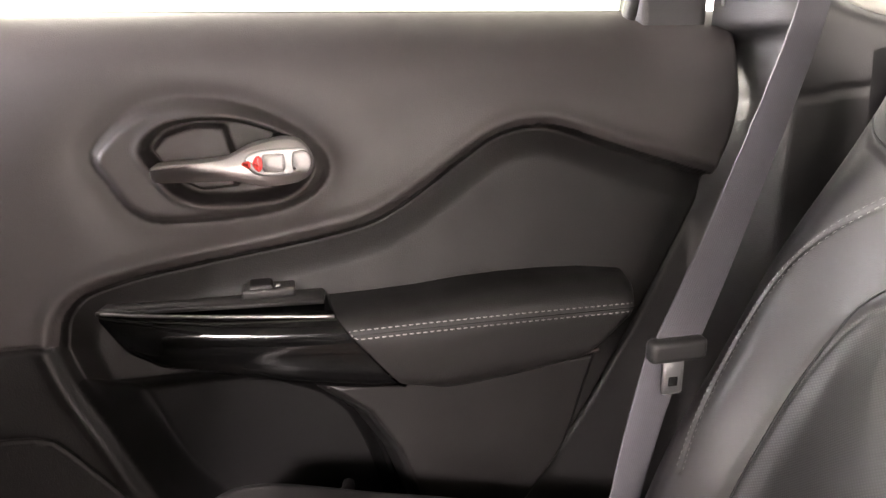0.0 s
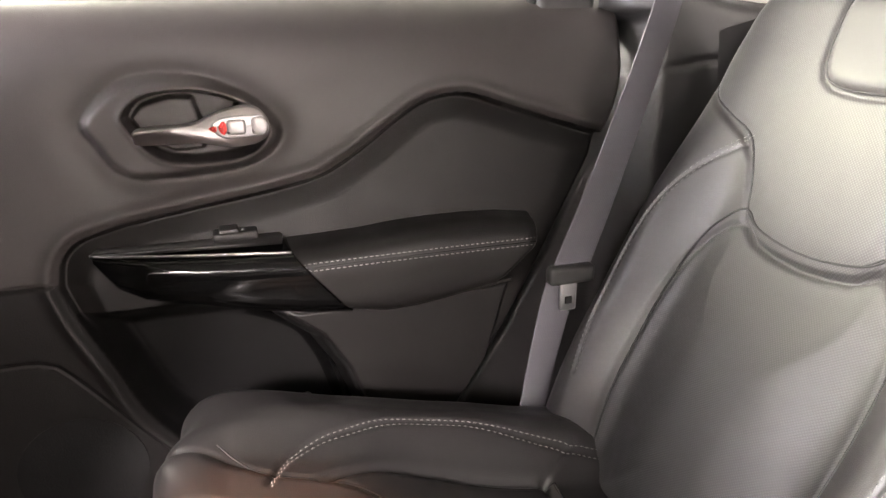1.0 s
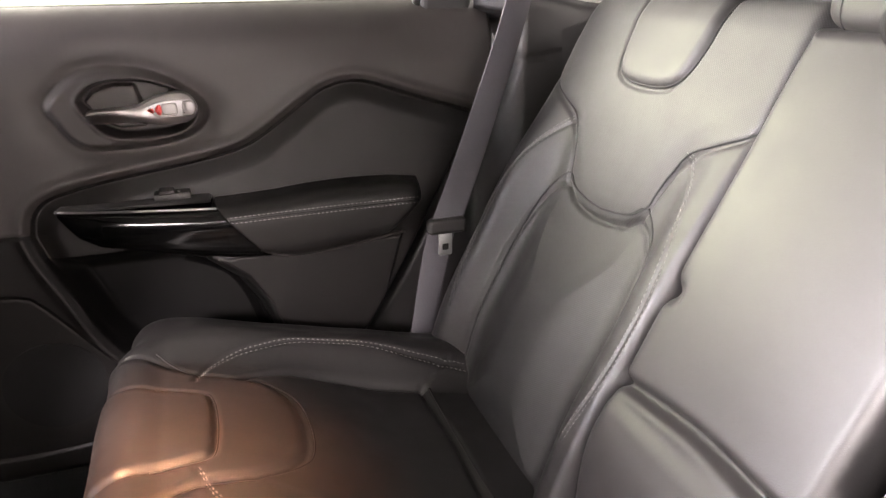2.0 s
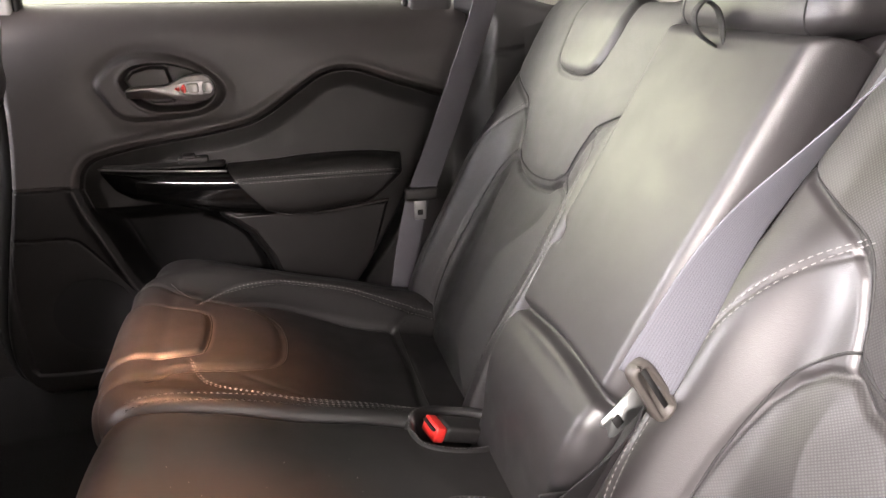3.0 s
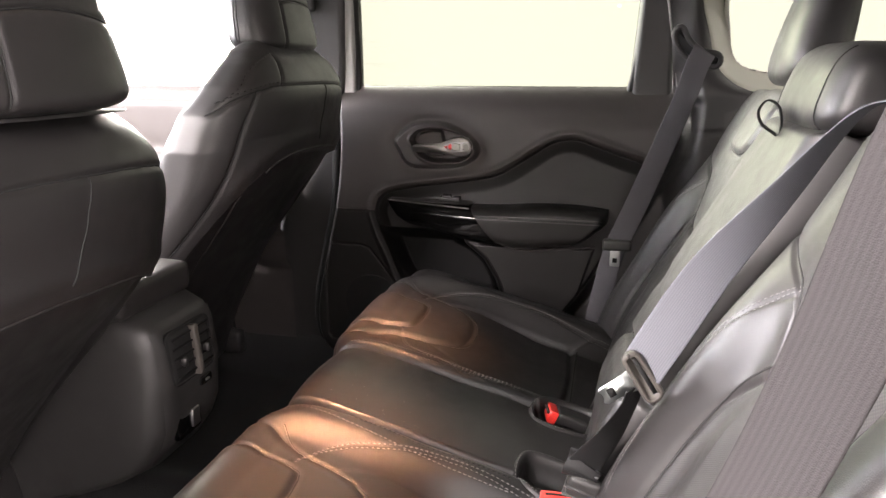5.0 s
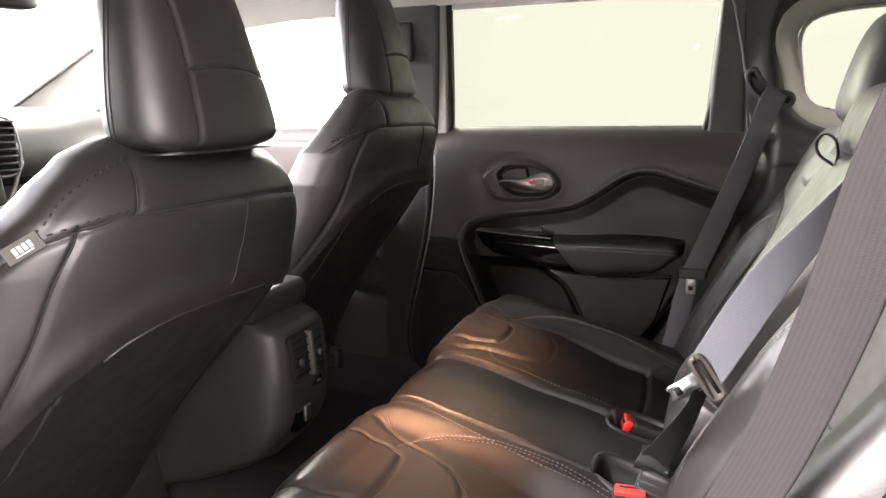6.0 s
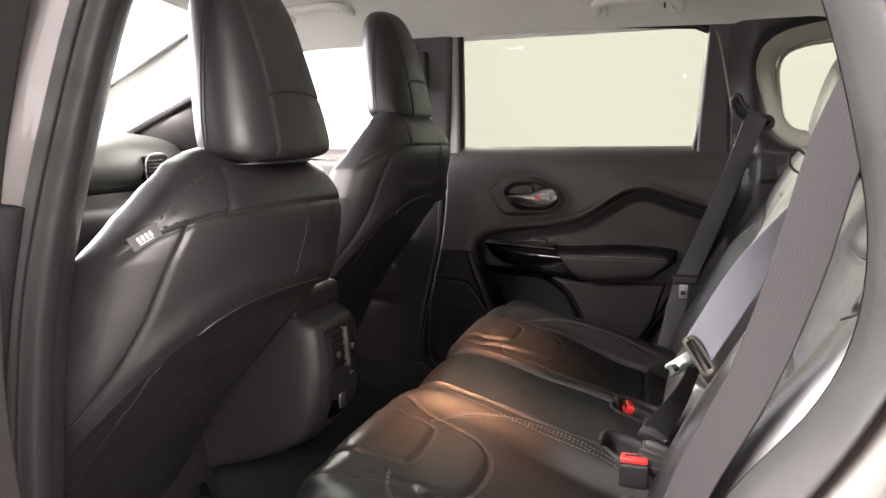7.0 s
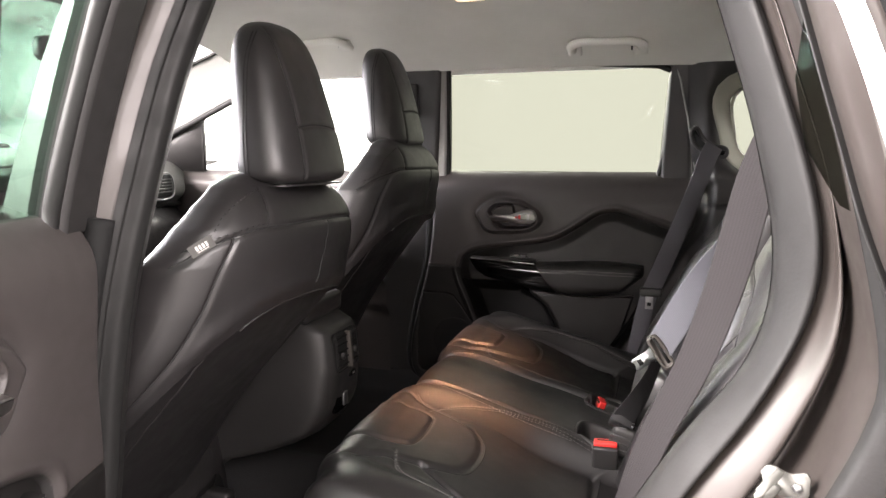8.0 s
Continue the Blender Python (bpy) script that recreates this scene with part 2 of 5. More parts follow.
def field(name, P, mat, parent, out, label="", faces_mat=None):
    """A sheet from a grid of points, its faces turned towards out; faces_mat: a material index for each face."""
    n, m, _ = P.shape
    mid = P[n // 2, m // 2]
    nor = np.cross(P[n // 2 + 1, m // 2] - mid, P[n // 2, m // 2 + 1] - mid)
    ob = link(name, P.reshape(-1, 3), grid_faces(n, m, np.dot(nor, out) < 0), mat, parent, label)
    step_u = np.linalg.norm(np.diff(P, axis=0), axis=2).mean(axis=1)
    step_v = np.linalg.norm(np.diff(P, axis=1), axis=2).mean(axis=0)
    U = np.repeat(np.concatenate([[0], np.cumsum(step_u)])[:, None], m, 1).reshape(-1)
    V = np.repeat(np.concatenate([[0], np.cumsum(step_v)])[None, :], n, 0).reshape(-1)
    spread(ob, U, V)
    if faces_mat is not None:
        ob.data.polygons.foreach_set("material_index", faces_mat.reshape(-1).astype(int).tolist())
    return ob


def profile(ctrl, n):
    """A side profile: points, normals (turned to the left of its course) and lengths along it."""
    p = curve(ctrl, n)
    t = np.gradient(p, axis=0)
    t /= np.linalg.norm(t, axis=1)[:, None]
    seg = np.concatenate([[0], np.cumsum(np.linalg.norm(np.diff(p, axis=0), axis=1))])
    return p, np.stack([-t[:, 1], t[:, 0]], axis=1), seg


def tube(name, pts, r, mat, parent, label="", sides=8, closed=False, flat=1.0):
    """A round (or flattened) bar along points."""
    p = [Vector(v) for v in pts]
    n = len(p)
    vs, up = [], Vector((0.13, 0.21, 0.97))
    for i in range(n):
        a, b = p[(i - 1) % n if closed else max(i - 1, 0)], p[(i + 1) % n if closed else min(i + 1, n - 1)]
        t = (b - a).normalized()
        s = t.cross(up).normalized()
        u = s.cross(t)
        for k in range(sides):
            w = 2 * math.pi * k / sides
            vs.append(p[i] + s * math.cos(w) * r + u * math.sin(w) * r * flat)
    fs = [[i * sides + k, i * sides + (k + 1) % sides, ((i + 1) % n) * sides + (k + 1) % sides, ((i + 1) % n) * sides + k]
          for i in range(n if closed else n - 1) for k in range(sides)]
    if not closed:
        fs += [list(range(sides))[::-1], [(n - 1) * sides + k for k in range(sides)]]
    return link(name, vs, fs, mat, parent, label)


def strap(name, pts, acrosses, width, thick, mat, parent, label=""):
    """A flat band along points; acrosses: the direction of its width at its course's control points."""
    p, w = curve(pts, 60), curve(acrosses, 60)
    vs = []
    for i in range(60):
        t = Vector(p[min(i + 1, 59)] - p[max(i - 1, 0)]).normalized()
        a = Vector(w[i])
        a = (a - t * a.dot(t)).normalized()
        nrm = t.cross(a)
        c = Vector(p[i])
        for du, dn in ((-1, -.5), (-.94, -1), (.94, -1), (1, -.5), (1, .5), (.94, 1), (-.94, 1), (-1, .5)):
            vs.append(c + a * du * width / 2 + nrm * dn * thick / 2)
    fs = [[i * 8 + k, i * 8 + (k + 1) % 8, (i + 1) * 8 + (k + 1) % 8, (i + 1) * 8 + k] for i in range(59) for k in range(8)]
    fs += [list(range(8))[::-1], [59 * 8 + k for k in range(8)]]
    ob = link(name, vs, fs, mat, parent, label)
    run = np.repeat(np.concatenate([[0], np.cumsum(np.linalg.norm(np.diff(p, axis=0), axis=1))]), 8)
    spread(ob, np.tile(np.array([-1, -.94, .94, 1, 1, .94, -.94, -1]) * width / 2, 60), run)
    return ob


def block(size, centre, bevel=0.004, seg=2, turn=(0, 0, 0)):
    """A bevelled box as a bmesh."""
    bm = bmesh.new()
    bmesh.ops.create_cube(bm, size=1)
    bmesh.ops.scale(bm, vec=size, verts=bm.verts)
    if bevel:
        bmesh.ops.bevel(bm, geom=bm.edges[:], offset=bevel, segments=seg, affect="EDGES", profile=0.6)
    bmesh.ops.transform(bm, matrix=pose(*centre, *turn), verts=bm.verts)
    return bm


def plate(ring, nor, thick, bevel=0.0):
    """A flat closed outline of world points, thickened against nor."""
    bm = bmesh.new()
    k = Vector(nor).normalized() * thick
    n = len(ring)
    a = [bm.verts.new(v) for v in ring]
    b = [bm.verts.new(Vector(v) - k) for v in ring]
    bm.faces.new(a)
    bm.faces.new(b[::-1])
    for i in range(n):
        bm.faces.new((a[i], b[i], b[(i + 1) % n], a[(i + 1) % n]))
    bmesh.ops.recalc_face_normals(bm, faces=bm.faces[:])
    if bevel:
        edges = [e for e in bm.edges if e.verts[0] in a and e.verts[1] in a]
        bmesh.ops.bevel(bm, geom=edges, offset=bevel, segments=2, affect="EDGES")
    return bm


def rings(name, R, mat, parent, label="", cap=True):
    """A closed body from a stack of rings (n, m, 3), from bottom to top."""
    n, m, _ = R.shape
    fs = [list(f) for f in grid_faces(n, m, False, True)]
    if cap:
        fs += [list(range(m)), [(n - 1) * m + k for k in range(m)][::-1]]
    ob = link(name, R.reshape(-1, 3), fs, mat, parent, label)
    bm = bmesh.new()
    bm.from_mesh(ob.data)
    bmesh.ops.recalc_face_normals(bm, faces=bm.faces[:])
    bm.to_mesh(ob.data)
    bm.free()
    return ob


def stitch(ob, line, parent, mat=None, length=0.0046, gap=0.0024, r=0.0006, way=(0, 0, 1), name="stitching"):
    """Single stitches along a line of world points, laid onto the surface of ob from the side way."""
    o = base_of[ob]
    tree = BVHTree.FromPolygons([v.co + o for v in ob.data.vertices], [p.vertices[:] for p in ob.data.polygons])
    p = np.array(line)
    seg = np.concatenate([[0], np.cumsum(np.linalg.norm(np.diff(p, axis=0), axis=1))])
    vs, fs, s = [], [], 0.0
    w = Vector(way).normalized()

    def at(d):
        q = Vector([np.interp(d, seg, p[:, j]) for j in range(3)])
        hit = tree.ray_cast(q + w * 0.12, -w)
        return (hit[0], hit[1]) if hit[0] is not None else tree.find_nearest(q)[:2]
    while s + length < seg[-1]:
        a, na = at(s)
        b, nb = at(s + length)
        s += length + gap
        t = b - a
        if t.length > 2.5 * length or t.length < 1e-5:
            continue
        side = na.cross(t).normalized() * r
        lift = na * r * 1.3
        k = len(vs)
        mid = (a + b) / 2 + lift * 1.4
        vs += [a + side, a - side, b - side, b + side, mid + side, mid - side]
        fs += [[k, k + 1, k + 5, k + 4], [k + 4, k + 5, k + 2, k + 3], [k, k + 4, k + 3], [k + 1, k + 2, k + 5]]
    return link(name, vs, fs, mat or THREAD, parent, "", False, "stuff")


def laid(ob, pts, way):
    """Points moved along way onto the surface of ob."""
    o = base_of[ob]
    tree = BVHTree.FromPolygons([v.co + o for v in ob.data.vertices], [p.vertices[:] for p in ob.data.polygons])
    w = Vector(way).normalized()
    out = []
    for q in pts:
        hit = tree.ray_cast(Vector(q) + w * 0.15, -w)
        if hit[0] is not None:
            out.append(hit[0] + hit[1] * 0.0002)
    return out


def seam(ob, pts, way, parent, r=0.0009, mat=None):
    """A thin dark seam line laid on a surface."""
    run = laid(ob, pts, way)
    if len(run) > 3:
        tube("seam", run, r, mat or DARK_THREAD, parent, sides=5)


def cut(ob, ring):
    """Opens a hole in a cushion: faces whose middle lies within the outline go."""
    o = base_of[ob]
    bm = bmesh.new()
    bm.from_mesh(ob.data)
    mids = [f.calc_center_median() for f in bm.faces]
    hit = within(np.array([c.x + o.x for c in mids]), np.array([c.y + o.y for c in mids]), ring) & (np.array([c.z + o.z for c in mids]) > 0.56)
    bmesh.ops.delete(bm, geom=[f for f, h in zip(list(bm.faces), hit) if h], context="FACES")
    bm.to_mesh(ob.data)
    bm.free()


def inset(ring, d):
    """A closed outline drawn in by d all round."""
    t = np.roll(ring, -1, 0) - np.roll(ring, 1, 0)
    t /= np.linalg.norm(t, axis=1)[:, None]
    nrm = np.stack([-t[:, 1], t[:, 0]], 1)
    area = np.sum(ring[:, 0] * np.roll(ring[:, 1], -1) - np.roll(ring[:, 0], -1) * ring[:, 1])
    return ring + nrm * d * (1 if area > 0 else -1)

# ---- setting: bay floor, and the car's shell ----
link("ground", [(-60, -60, 0), (60, -60, 0), (60, 60, 0), (-60, 60, 0)], [[0, 1, 2, 3]], CONCRETE, None, smooth=False)
tagged(bpy.data.objects["ground"], "pale grey concrete floor of the bay", "floor", kind="structure")
# added out of view to keep low world light off the driver's side
tagged(part("wall_bay", block((14.0, 0.2, 2.3), (0, -3.6, 1.15), 0.02), BLOCK_WALL, None), "unseen plain grey wall added to hold back side light", "wall", kind="structure")
# self-glowing sheet added to cover the floor's dark far band
tagged(part("wall_bay_lit", block((40.0, 0.2, 2.6), (0, 9.0, 1.3), 0.02), BACKDROP, None), "white backdrop beyond the windows that glows by itself", "wall", kind="structure")

floor_pan = thing("floor", "black carpeted floor of the car", "floor", (0, 0, 0.34), kind="structure")
xs, ys = np.linspace(-1.6, 1.25, 90), np.linspace(-0.74, 0.74, 60)
A, B = np.meshgrid(xs, ys, indexing="ij")
Zf = 0.37 + 0.09 * np.exp(-(B / 0.13) ** 2) + 0.10 * ease((np.abs(B) - 0.64) / 0.06) + 0.06 * ease((A - 0.05) / 0.15)
field("carpet", np.stack([A, B, Zf], -1), CARPET, floor_pan, (0, 0, 1))
part("underbody", block((2.85, 1.5, 0.05), (-0.17, 0, 0.33), 0.01), PLASTIC, floor_pan)

ceiling = thing("ceiling", "light grey cloth headliner with a soft rounded edge", "ceiling", (0, 0, 1.5), kind="structure")


def roof_z(x, y):
    return 1.565 - 0.10 * np.abs(y / 0.62) ** 3 - 0.03 * (np.clip(x, 0, 2)) ** 1.5 - 0.10 * np.clip(-x - 0.45, 0, 1) ** 1.6


xs, ys = np.linspace(-0.95, 1.3, 80), np.linspace(-0.66, 0.66, 70)
A, B = np.meshgrid(xs, ys, indexing="ij")
Zr = roof_z(A, B)
field("headliner", np.stack([A, B, Zr], -1), HEADLINER, ceiling, (0, 0, -1))
field("roof_skin", np.stack([A, B * 1.06, Zr + 0.05], -1), PAINT, ceiling, (0, 0, 1))


def wall_y(z, side):
    """The inner face of the upper side trim leans in towards the roof."""
    return side * (0.715 - 0.055 * np.clip((z - 1.13) / 0.35, 0, 1.3) ** 1.4)


def pillar(name, lower, upper, depth, side, mat, parent, label="", bulge=0.012, skin=0.0):
    """A pillar trim between two front-to-back spans: lower and upper are (x0, x1, z)."""
    P = np.zeros((24, 16, 3))
    for i, f in enumerate(np.linspace(0, 1, 24)):
        z = lower[2] * (1 - f) + upper[2] * f
        x0, x1 = lower[0] * (1 - f) + upper[0] * f, lower[1] * (1 - f) + upper[1] * f
        for j, g in enumerate(np.linspace(0, 1, 16)):
            q = abs(2 * g - 1)
            P[i, j] = (x0 + (x1 - x0) * g, wall_y(z, side) - side * (skin + bulge - (bulge + depth) * max(0, (q - 0.72) / 0.28) ** 2.2), z)
    return field(name, P, mat, parent, (0, -side, 0), label)


side_trim = {}
# rear edge of the rear doors, seen from the side
EDGE_Z = [0.437, 0.592, 0.67, 0.74, 0.835, 0.90, 0.957, 0.989, 1.039, 1.099]
EDGE_X = [0.12, 0.224, 0.277, 0.317, 0.369, 0.407, 0.441, 0.459, 0.472, 0.477]
for side, word in ((1, "passenger"), (-1, "driver")):
    w = thing("wall_%s" % word, "black pillar trims and painted side frame of the car", "car side", (0.0, 0.72 * side, 0.35), kind="structure")
    side_trim[side] = w
    if side > 0:
        pillar("pillar_trim", (-0.47, -0.315, 1.10), (-0.455, -0.275, 1.50), 0.05, side, PLASTIC, w, "black centre pillar trim")
        pillar("lower_pillar_trim", (-0.62, -0.36, 0.40), (-0.47, -0.315, 1.10), 0.03, side, PLASTIC, w)
        part("belt_height_slider", block((0.05, 0.02, 0.10), (-0.40, 0.665, 1.36), 0.008), PLASTIC, w)
    # rear side trim with the small quarter window in it: a frame of four faces round the opening
    zs, xs = np.linspace(0.42, 1.44, 190), np.linspace(0.08 if side > 0 else 0.60, 1.25, 230)
    B, A = np.meshgrid(zs, xs, indexing="ij")
    y = wall_y(B, side)
    gap = A - np.interp(B, EDGE_Z, EDGE_X)
    H = -0.060 * ease((0.034 - gap) / 0.022) * ease((1.12 - B) / 0.02) + 0.02 * ease((0.95 - B) / 0.2) + (0.03 + 0.045 * ease((1.20 - B) / 0.08)) * ease((A - 0.44) / 0.07) + groove(A, B, [(0.47, 1.040), (0.62, 1.056)], 0.003, 0.007) + 0.03 * ease((A - 0.60) / 0.2) * ease((1.15 - B) / 0.1)
    H = H + 0.030 * np.exp(-((A - 0.50) / 0.07) ** 2 - ((B - 1.215) / 0.06) ** 2)
    ring = curve([(0.565, 1.37), (0.555, 1.26), (0.60, 1.175), (0.80, 1.165), (0.95, 1.20), (0.93, 1.36), (0.75, 1.392)], 60, True)
    hole = within(A, B, ring)
    edge = away(A, B, np.vstack([ring, ring[:1]]))
    flush = H.copy()
    H = H - np.where(hole, 0.09, 0.09 * np.exp(-(edge / 0.03) ** 2))
    x = A - 0.06 * np.clip((B - 1.13) / 0.3, 0, 1) * np.clip((0.6 - A) / 0.24, 0, 1)
    P = np.stack([x, y - side * H, B], -1)
    n, m, _ = P.shape
    fs = grid_faces(n, m, side < 0)
    keep = ~(hole | ((A < 0.445) & (B > 1.095)))[:-1, :-1].reshape(-1)
    fm = np.array(fs)[keep]
    link("quarter_trim", P.reshape(-1, 3), fm, PLASTIC, w, "dark quarter trim round the quarter window")
    gy = wall_y(1.28, side) + side * 0.085
    reveal = []
    for d in (0.044, 0.038, 0.032, 0.026, 0.018, 0.010, 0.003, -0.002):
        q = inset(ring, -d)
        i = np.clip(np.searchsorted(zs, q[:, 1]), 0, len(zs) - 1)
        j = np.clip(np.searchsorted(xs, q[:, 0]), 0, len(xs) - 1)
        h = flush[i, j] - 0.09 * math.exp(-(max(d, 0.0) / 0.03) ** 2) + (0.0055 if d < 0.04 else -0.006)
        reveal.append(np.stack([q[:, 0] - 0.06 * np.clip((q[:, 1] - 1.13) / 0.3, 0, 1) * np.clip((0.6 - q[:, 0]) / 0.24, 0, 1), wall_y(q[:, 1], side) - side * h, q[:, 1]], 1))
    rings("quarter_window_reveal", np.array(reveal), CREAM, w, "pale reveal round the quarter window", cap=False)
    tube("quarter_window_seal", [(p[0], float(wall_y(p[1], side)) + side * 0.052, p[1]) for p in ring], 0.005, CREAM, w, closed=True)
    part("quarter_glass", plate([(p[0], gy, p[1]) for p in curve([(0.52, 1.40), (0.52, 1.14), (1.0, 1.14), (1.0, 1.41)], 30, True)], (0, -side, 0), 0.004), GLASS, w)
    # front part of the body side below the glass, and the header over the doors
    pillar("roof_rail_trim", (-1.0, 1.25, 1.435), (-1.0, 1.25, 1.52), 0.0, side, HEADLINER, w, "pale roof rail trim", bulge=0.0, skin=-0.02)

# outer skins and the front: firewall, dash side, tail
tail = thing("wall_tail", "black tailgate trim with a tinted rear window", "car tail", (1.28, 0, 0.5), kind="structure")
for z0, z1 in ((0.35, 1.08), (1.40, 1.56)):
    part("tail_trim", block((0.04, 1.36, z1 - z0), (1.27, 0, (z0 + z1) / 2), 0.01), PLASTIC, tail)
for s in (-1, 1):
    part("tail_post", block((0.05, 0.12, 0.34), (1.27, 0.62 * s, 1.24), 0.01), PLASTIC, tail)
part("rear_glass", block((0.004, 1.2, 0.34), (1.29, 0, 1.24), 0), GLASS, tail)

# ---- the closed rear door across from the camera ----
door = thing("door_1", "closed black rear door with moulded trim, armrest and chrome handle", "car door", (0.0, 0.72, 0.42), kind="structure")
left_edge = curve([(-0.345, 1.135), (-0.335, 1.0), (-0.345, 0.85), (-0.375, 0.72), (-0.405, 0.58), (-0.40, 0.49), (-0.355, 0.437)], 80)
right_edge = curve([(0.480, 1.140), (0.477, 1.099), (0.472, 1.039), (0.459, 0.989), (0.441, 0.957), (0.407, 0.90), (0.369, 0.835), (0.317, 0.74), (0.277, 0.67), (0.224, 0.592), (0.12, 0.437)], 80)
zs = np.concatenate([np.linspace(0.437, 1.08, 370), 1.082 + 0.0555 * np.sin(np.linspace(0, math.pi / 2, 26))])
ga = np.linspace(0, 1, 430)
Bz = np.repeat(zs[:, None], 430, 1)
xl = np.interp(zs, left_edge[::-1, 1], left_edge[::-1, 0])[:, None]
xr = np.interp(zs, right_edge[::-1, 1], right_edge[::-1, 0])[:, None]
Ax = xl + (xr - xl) * ga[None, :]
WAVE = [(-0.238, 0.840), (-0.232, 0.865), (-0.215, 0.884), (-0.190, 0.893), (-0.150, 0.902), (-0.083, 0.912), (-0.012, 0.922), (0.050, 0.934), (0.085, 0.949),
        (0.120, 0.971), (0.155, 0.995), (0.188, 1.015), (0.226, 1.024), (0.262, 1.020), (0.325, 0.998), (0.379, 0.981), (0.432, 0.964)]
wave = curve(WAVE, 90)
POCKET = [(-0.239, 0.835), (-0.225, 0.79), (-0.203, 0.740), (-0.172, 0.665), (-0.125, 0.60), (-0.06, 0.52)]
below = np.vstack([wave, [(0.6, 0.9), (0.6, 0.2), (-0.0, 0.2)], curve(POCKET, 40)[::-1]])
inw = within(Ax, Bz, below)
dw = away(Ax, Bz, np.vstack([curve(POCKET, 40)[::-1], wave]))
base = 0.668 + 0.22 * 0.03 * np.log1p(np.exp((Bz - 1.01) / 0.03)) - 0.02 * ease((1.0 - Bz) / 0.2)
base = base + 0.060 * (1 - np.sqrt(1 - np.clip((Bz - 1.075) / 0.064, 0, 0.99) ** 2))
D = np.zeros_like(Ax)                                    # positive: out towards the cabin
D += np.where(inw, -0.012 * ease(dw / 0.007) - 0.004 * np.exp(-(dw / 0.007) ** 2) + 0.010 * ease((dw - 0.006) / 0.03), 0.0)
D += np.where(~inw, 0.004 * np.exp(-((dw - 0.010) / 0.008) ** 2) - 0.004 * np.exp(-(dw / 0.007) ** 2), 0.0)
# soft raised shoulder towards the rear
D += np.where(~inw, 0.006 * ease((Ax - 0.05) / 0.15) * ease((Bz - 0.95) / 0.06) * ease((1.09 - Bz) / 0.05), 0)
# handle surround: a swollen rim and a sunk bowl
OUTER = [(-0.192, 1.012), (-0.160, 1.045), (-0.120, 1.059), (-0.059, 1.053), (-0.003, 1.026), (0.021, 0.995), (0.008, 0.967), (-0.037, 0.949), (-0.130, 0.945), (-0.162, 0.956), (-0.181, 0.984)]
BOWL = [(-0.150, 1.015), (-0.132, 1.036), (-0.100, 1.043), (-0.056, 1.040), (-0.010, 1.021), (0.006, 0.998), (-0.004, 0.976), (-0.031, 0.963), (-0.088, 0.961), (-0.119, 0.970), (-0.137, 0.990)]
do = away(Ax, Bz, curve(OUTER, 70, True))
inner = within(Ax, Bz, curve(OUTER, 70, True))
D += np.where(inner, 0.005 * ease(do / 0.012), 0.0) - 0.008 * np.exp(-(do / 0.006) ** 2) * inner - (0.006 * np.exp(-(do / 0.026) ** 2) + 0.004 * np.exp(-(do / 0.011) ** 2)) * (~inner)
D += pad(Ax, Bz, BOWL, -0.030, 0.007)
D += pad(Ax, Bz, [(-0.143, 1.013), (-0.130, 1.028), (-0.100, 1.036), (-0.073, 1.034), (-0.064, 1.0), (-0.066, 0.974), (-0.10, 0.972), (-0.126, 0.985)], 0.016, 0.004, True)
D += 0.003 * np.exp(-(away(Ax, Bz, curve(BOWL, 70, True)) / 0.004) ** 2)
# the map pocket is sunk, the triangle under the armrest stands proud
TRI = [(0.0, 0.772), (0.30, 0.775), (0.20, 0.43), (0.12, 0.43), (0.105, 0.60), (0.075, 0.685), (0.045, 0.735)]
tri = np.array(TRI)
intri = within(Ax, Bz, tri)
dt = away(Ax, Bz, np.vstack([tri, tri[:1]]))
# faces that get the pocket's shade as colour
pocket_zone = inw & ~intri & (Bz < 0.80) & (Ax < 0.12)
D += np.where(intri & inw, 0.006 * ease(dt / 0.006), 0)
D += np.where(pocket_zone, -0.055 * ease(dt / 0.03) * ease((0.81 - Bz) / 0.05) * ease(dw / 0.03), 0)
# seam from the front edge and the speaker panel
D += groove(Ax, Bz, [(-0.36, 0.840), (-0.245, 0.840)], 0.0025, 0.005)
GRILLE = [(-0.365, 0.735), (-0.33, 0.748), (-0.27, 0.748), (-0.245, 0.73), (-0.19, 0.655), (-0.14, 0.58), (-0.16, 0.50), (-0.35, 0.49), (-0.372, 0.53)]
D += groove(Ax, Bz, GRILLE, 0.003, 0.004, True) + pad(Ax, Bz, GRILLE, -0.003, 0.006)
edge = np.minimum(Ax - xl, xr - Ax)
D += roll(edge, 0.014, 0.03)
D += roll(Bz - 0.437, 0.02, 0.03)
P = np.stack([Ax, base - D, Bz], -1)
# below wave and seam the darker trim, partly painted shade; darkest in the pocket
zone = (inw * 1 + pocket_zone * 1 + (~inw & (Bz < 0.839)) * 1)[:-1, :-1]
field("trim_panel", P, [TRIM, LOWER_TRIM, POCKET_TRIM], door, (0, -1, 0), "soft black moulded trim panel, its satin pocket darkened for the shade inside", zone)
part("door_core", block((0.70, 0.03, 0.64), (-0.03, 0.757, 0.77), 0.01), PLASTIC, door)
SK = [(-0.37, 0.42), (0.10, 0.42), (0.30, 0.72), (0.42, 0.95), (0.46, 1.10), (0.46, 1.125), (-0.36, 1.125)]
part("outer_skin", plate([(x, 0.835, z) for x, z in SK], (0, 1, 0), 0.03, 0.008), PAINT, door, "painted outer door skin")

tube("door_edge_seal", [(x - 0.010, 0.700, z) for x, z in left_edge] + [(x, 0.700, 0.425) for x in np.linspace(-0.33, 0.12, 20)], 0.016, DARK, door, "thick black seal round the door edge")
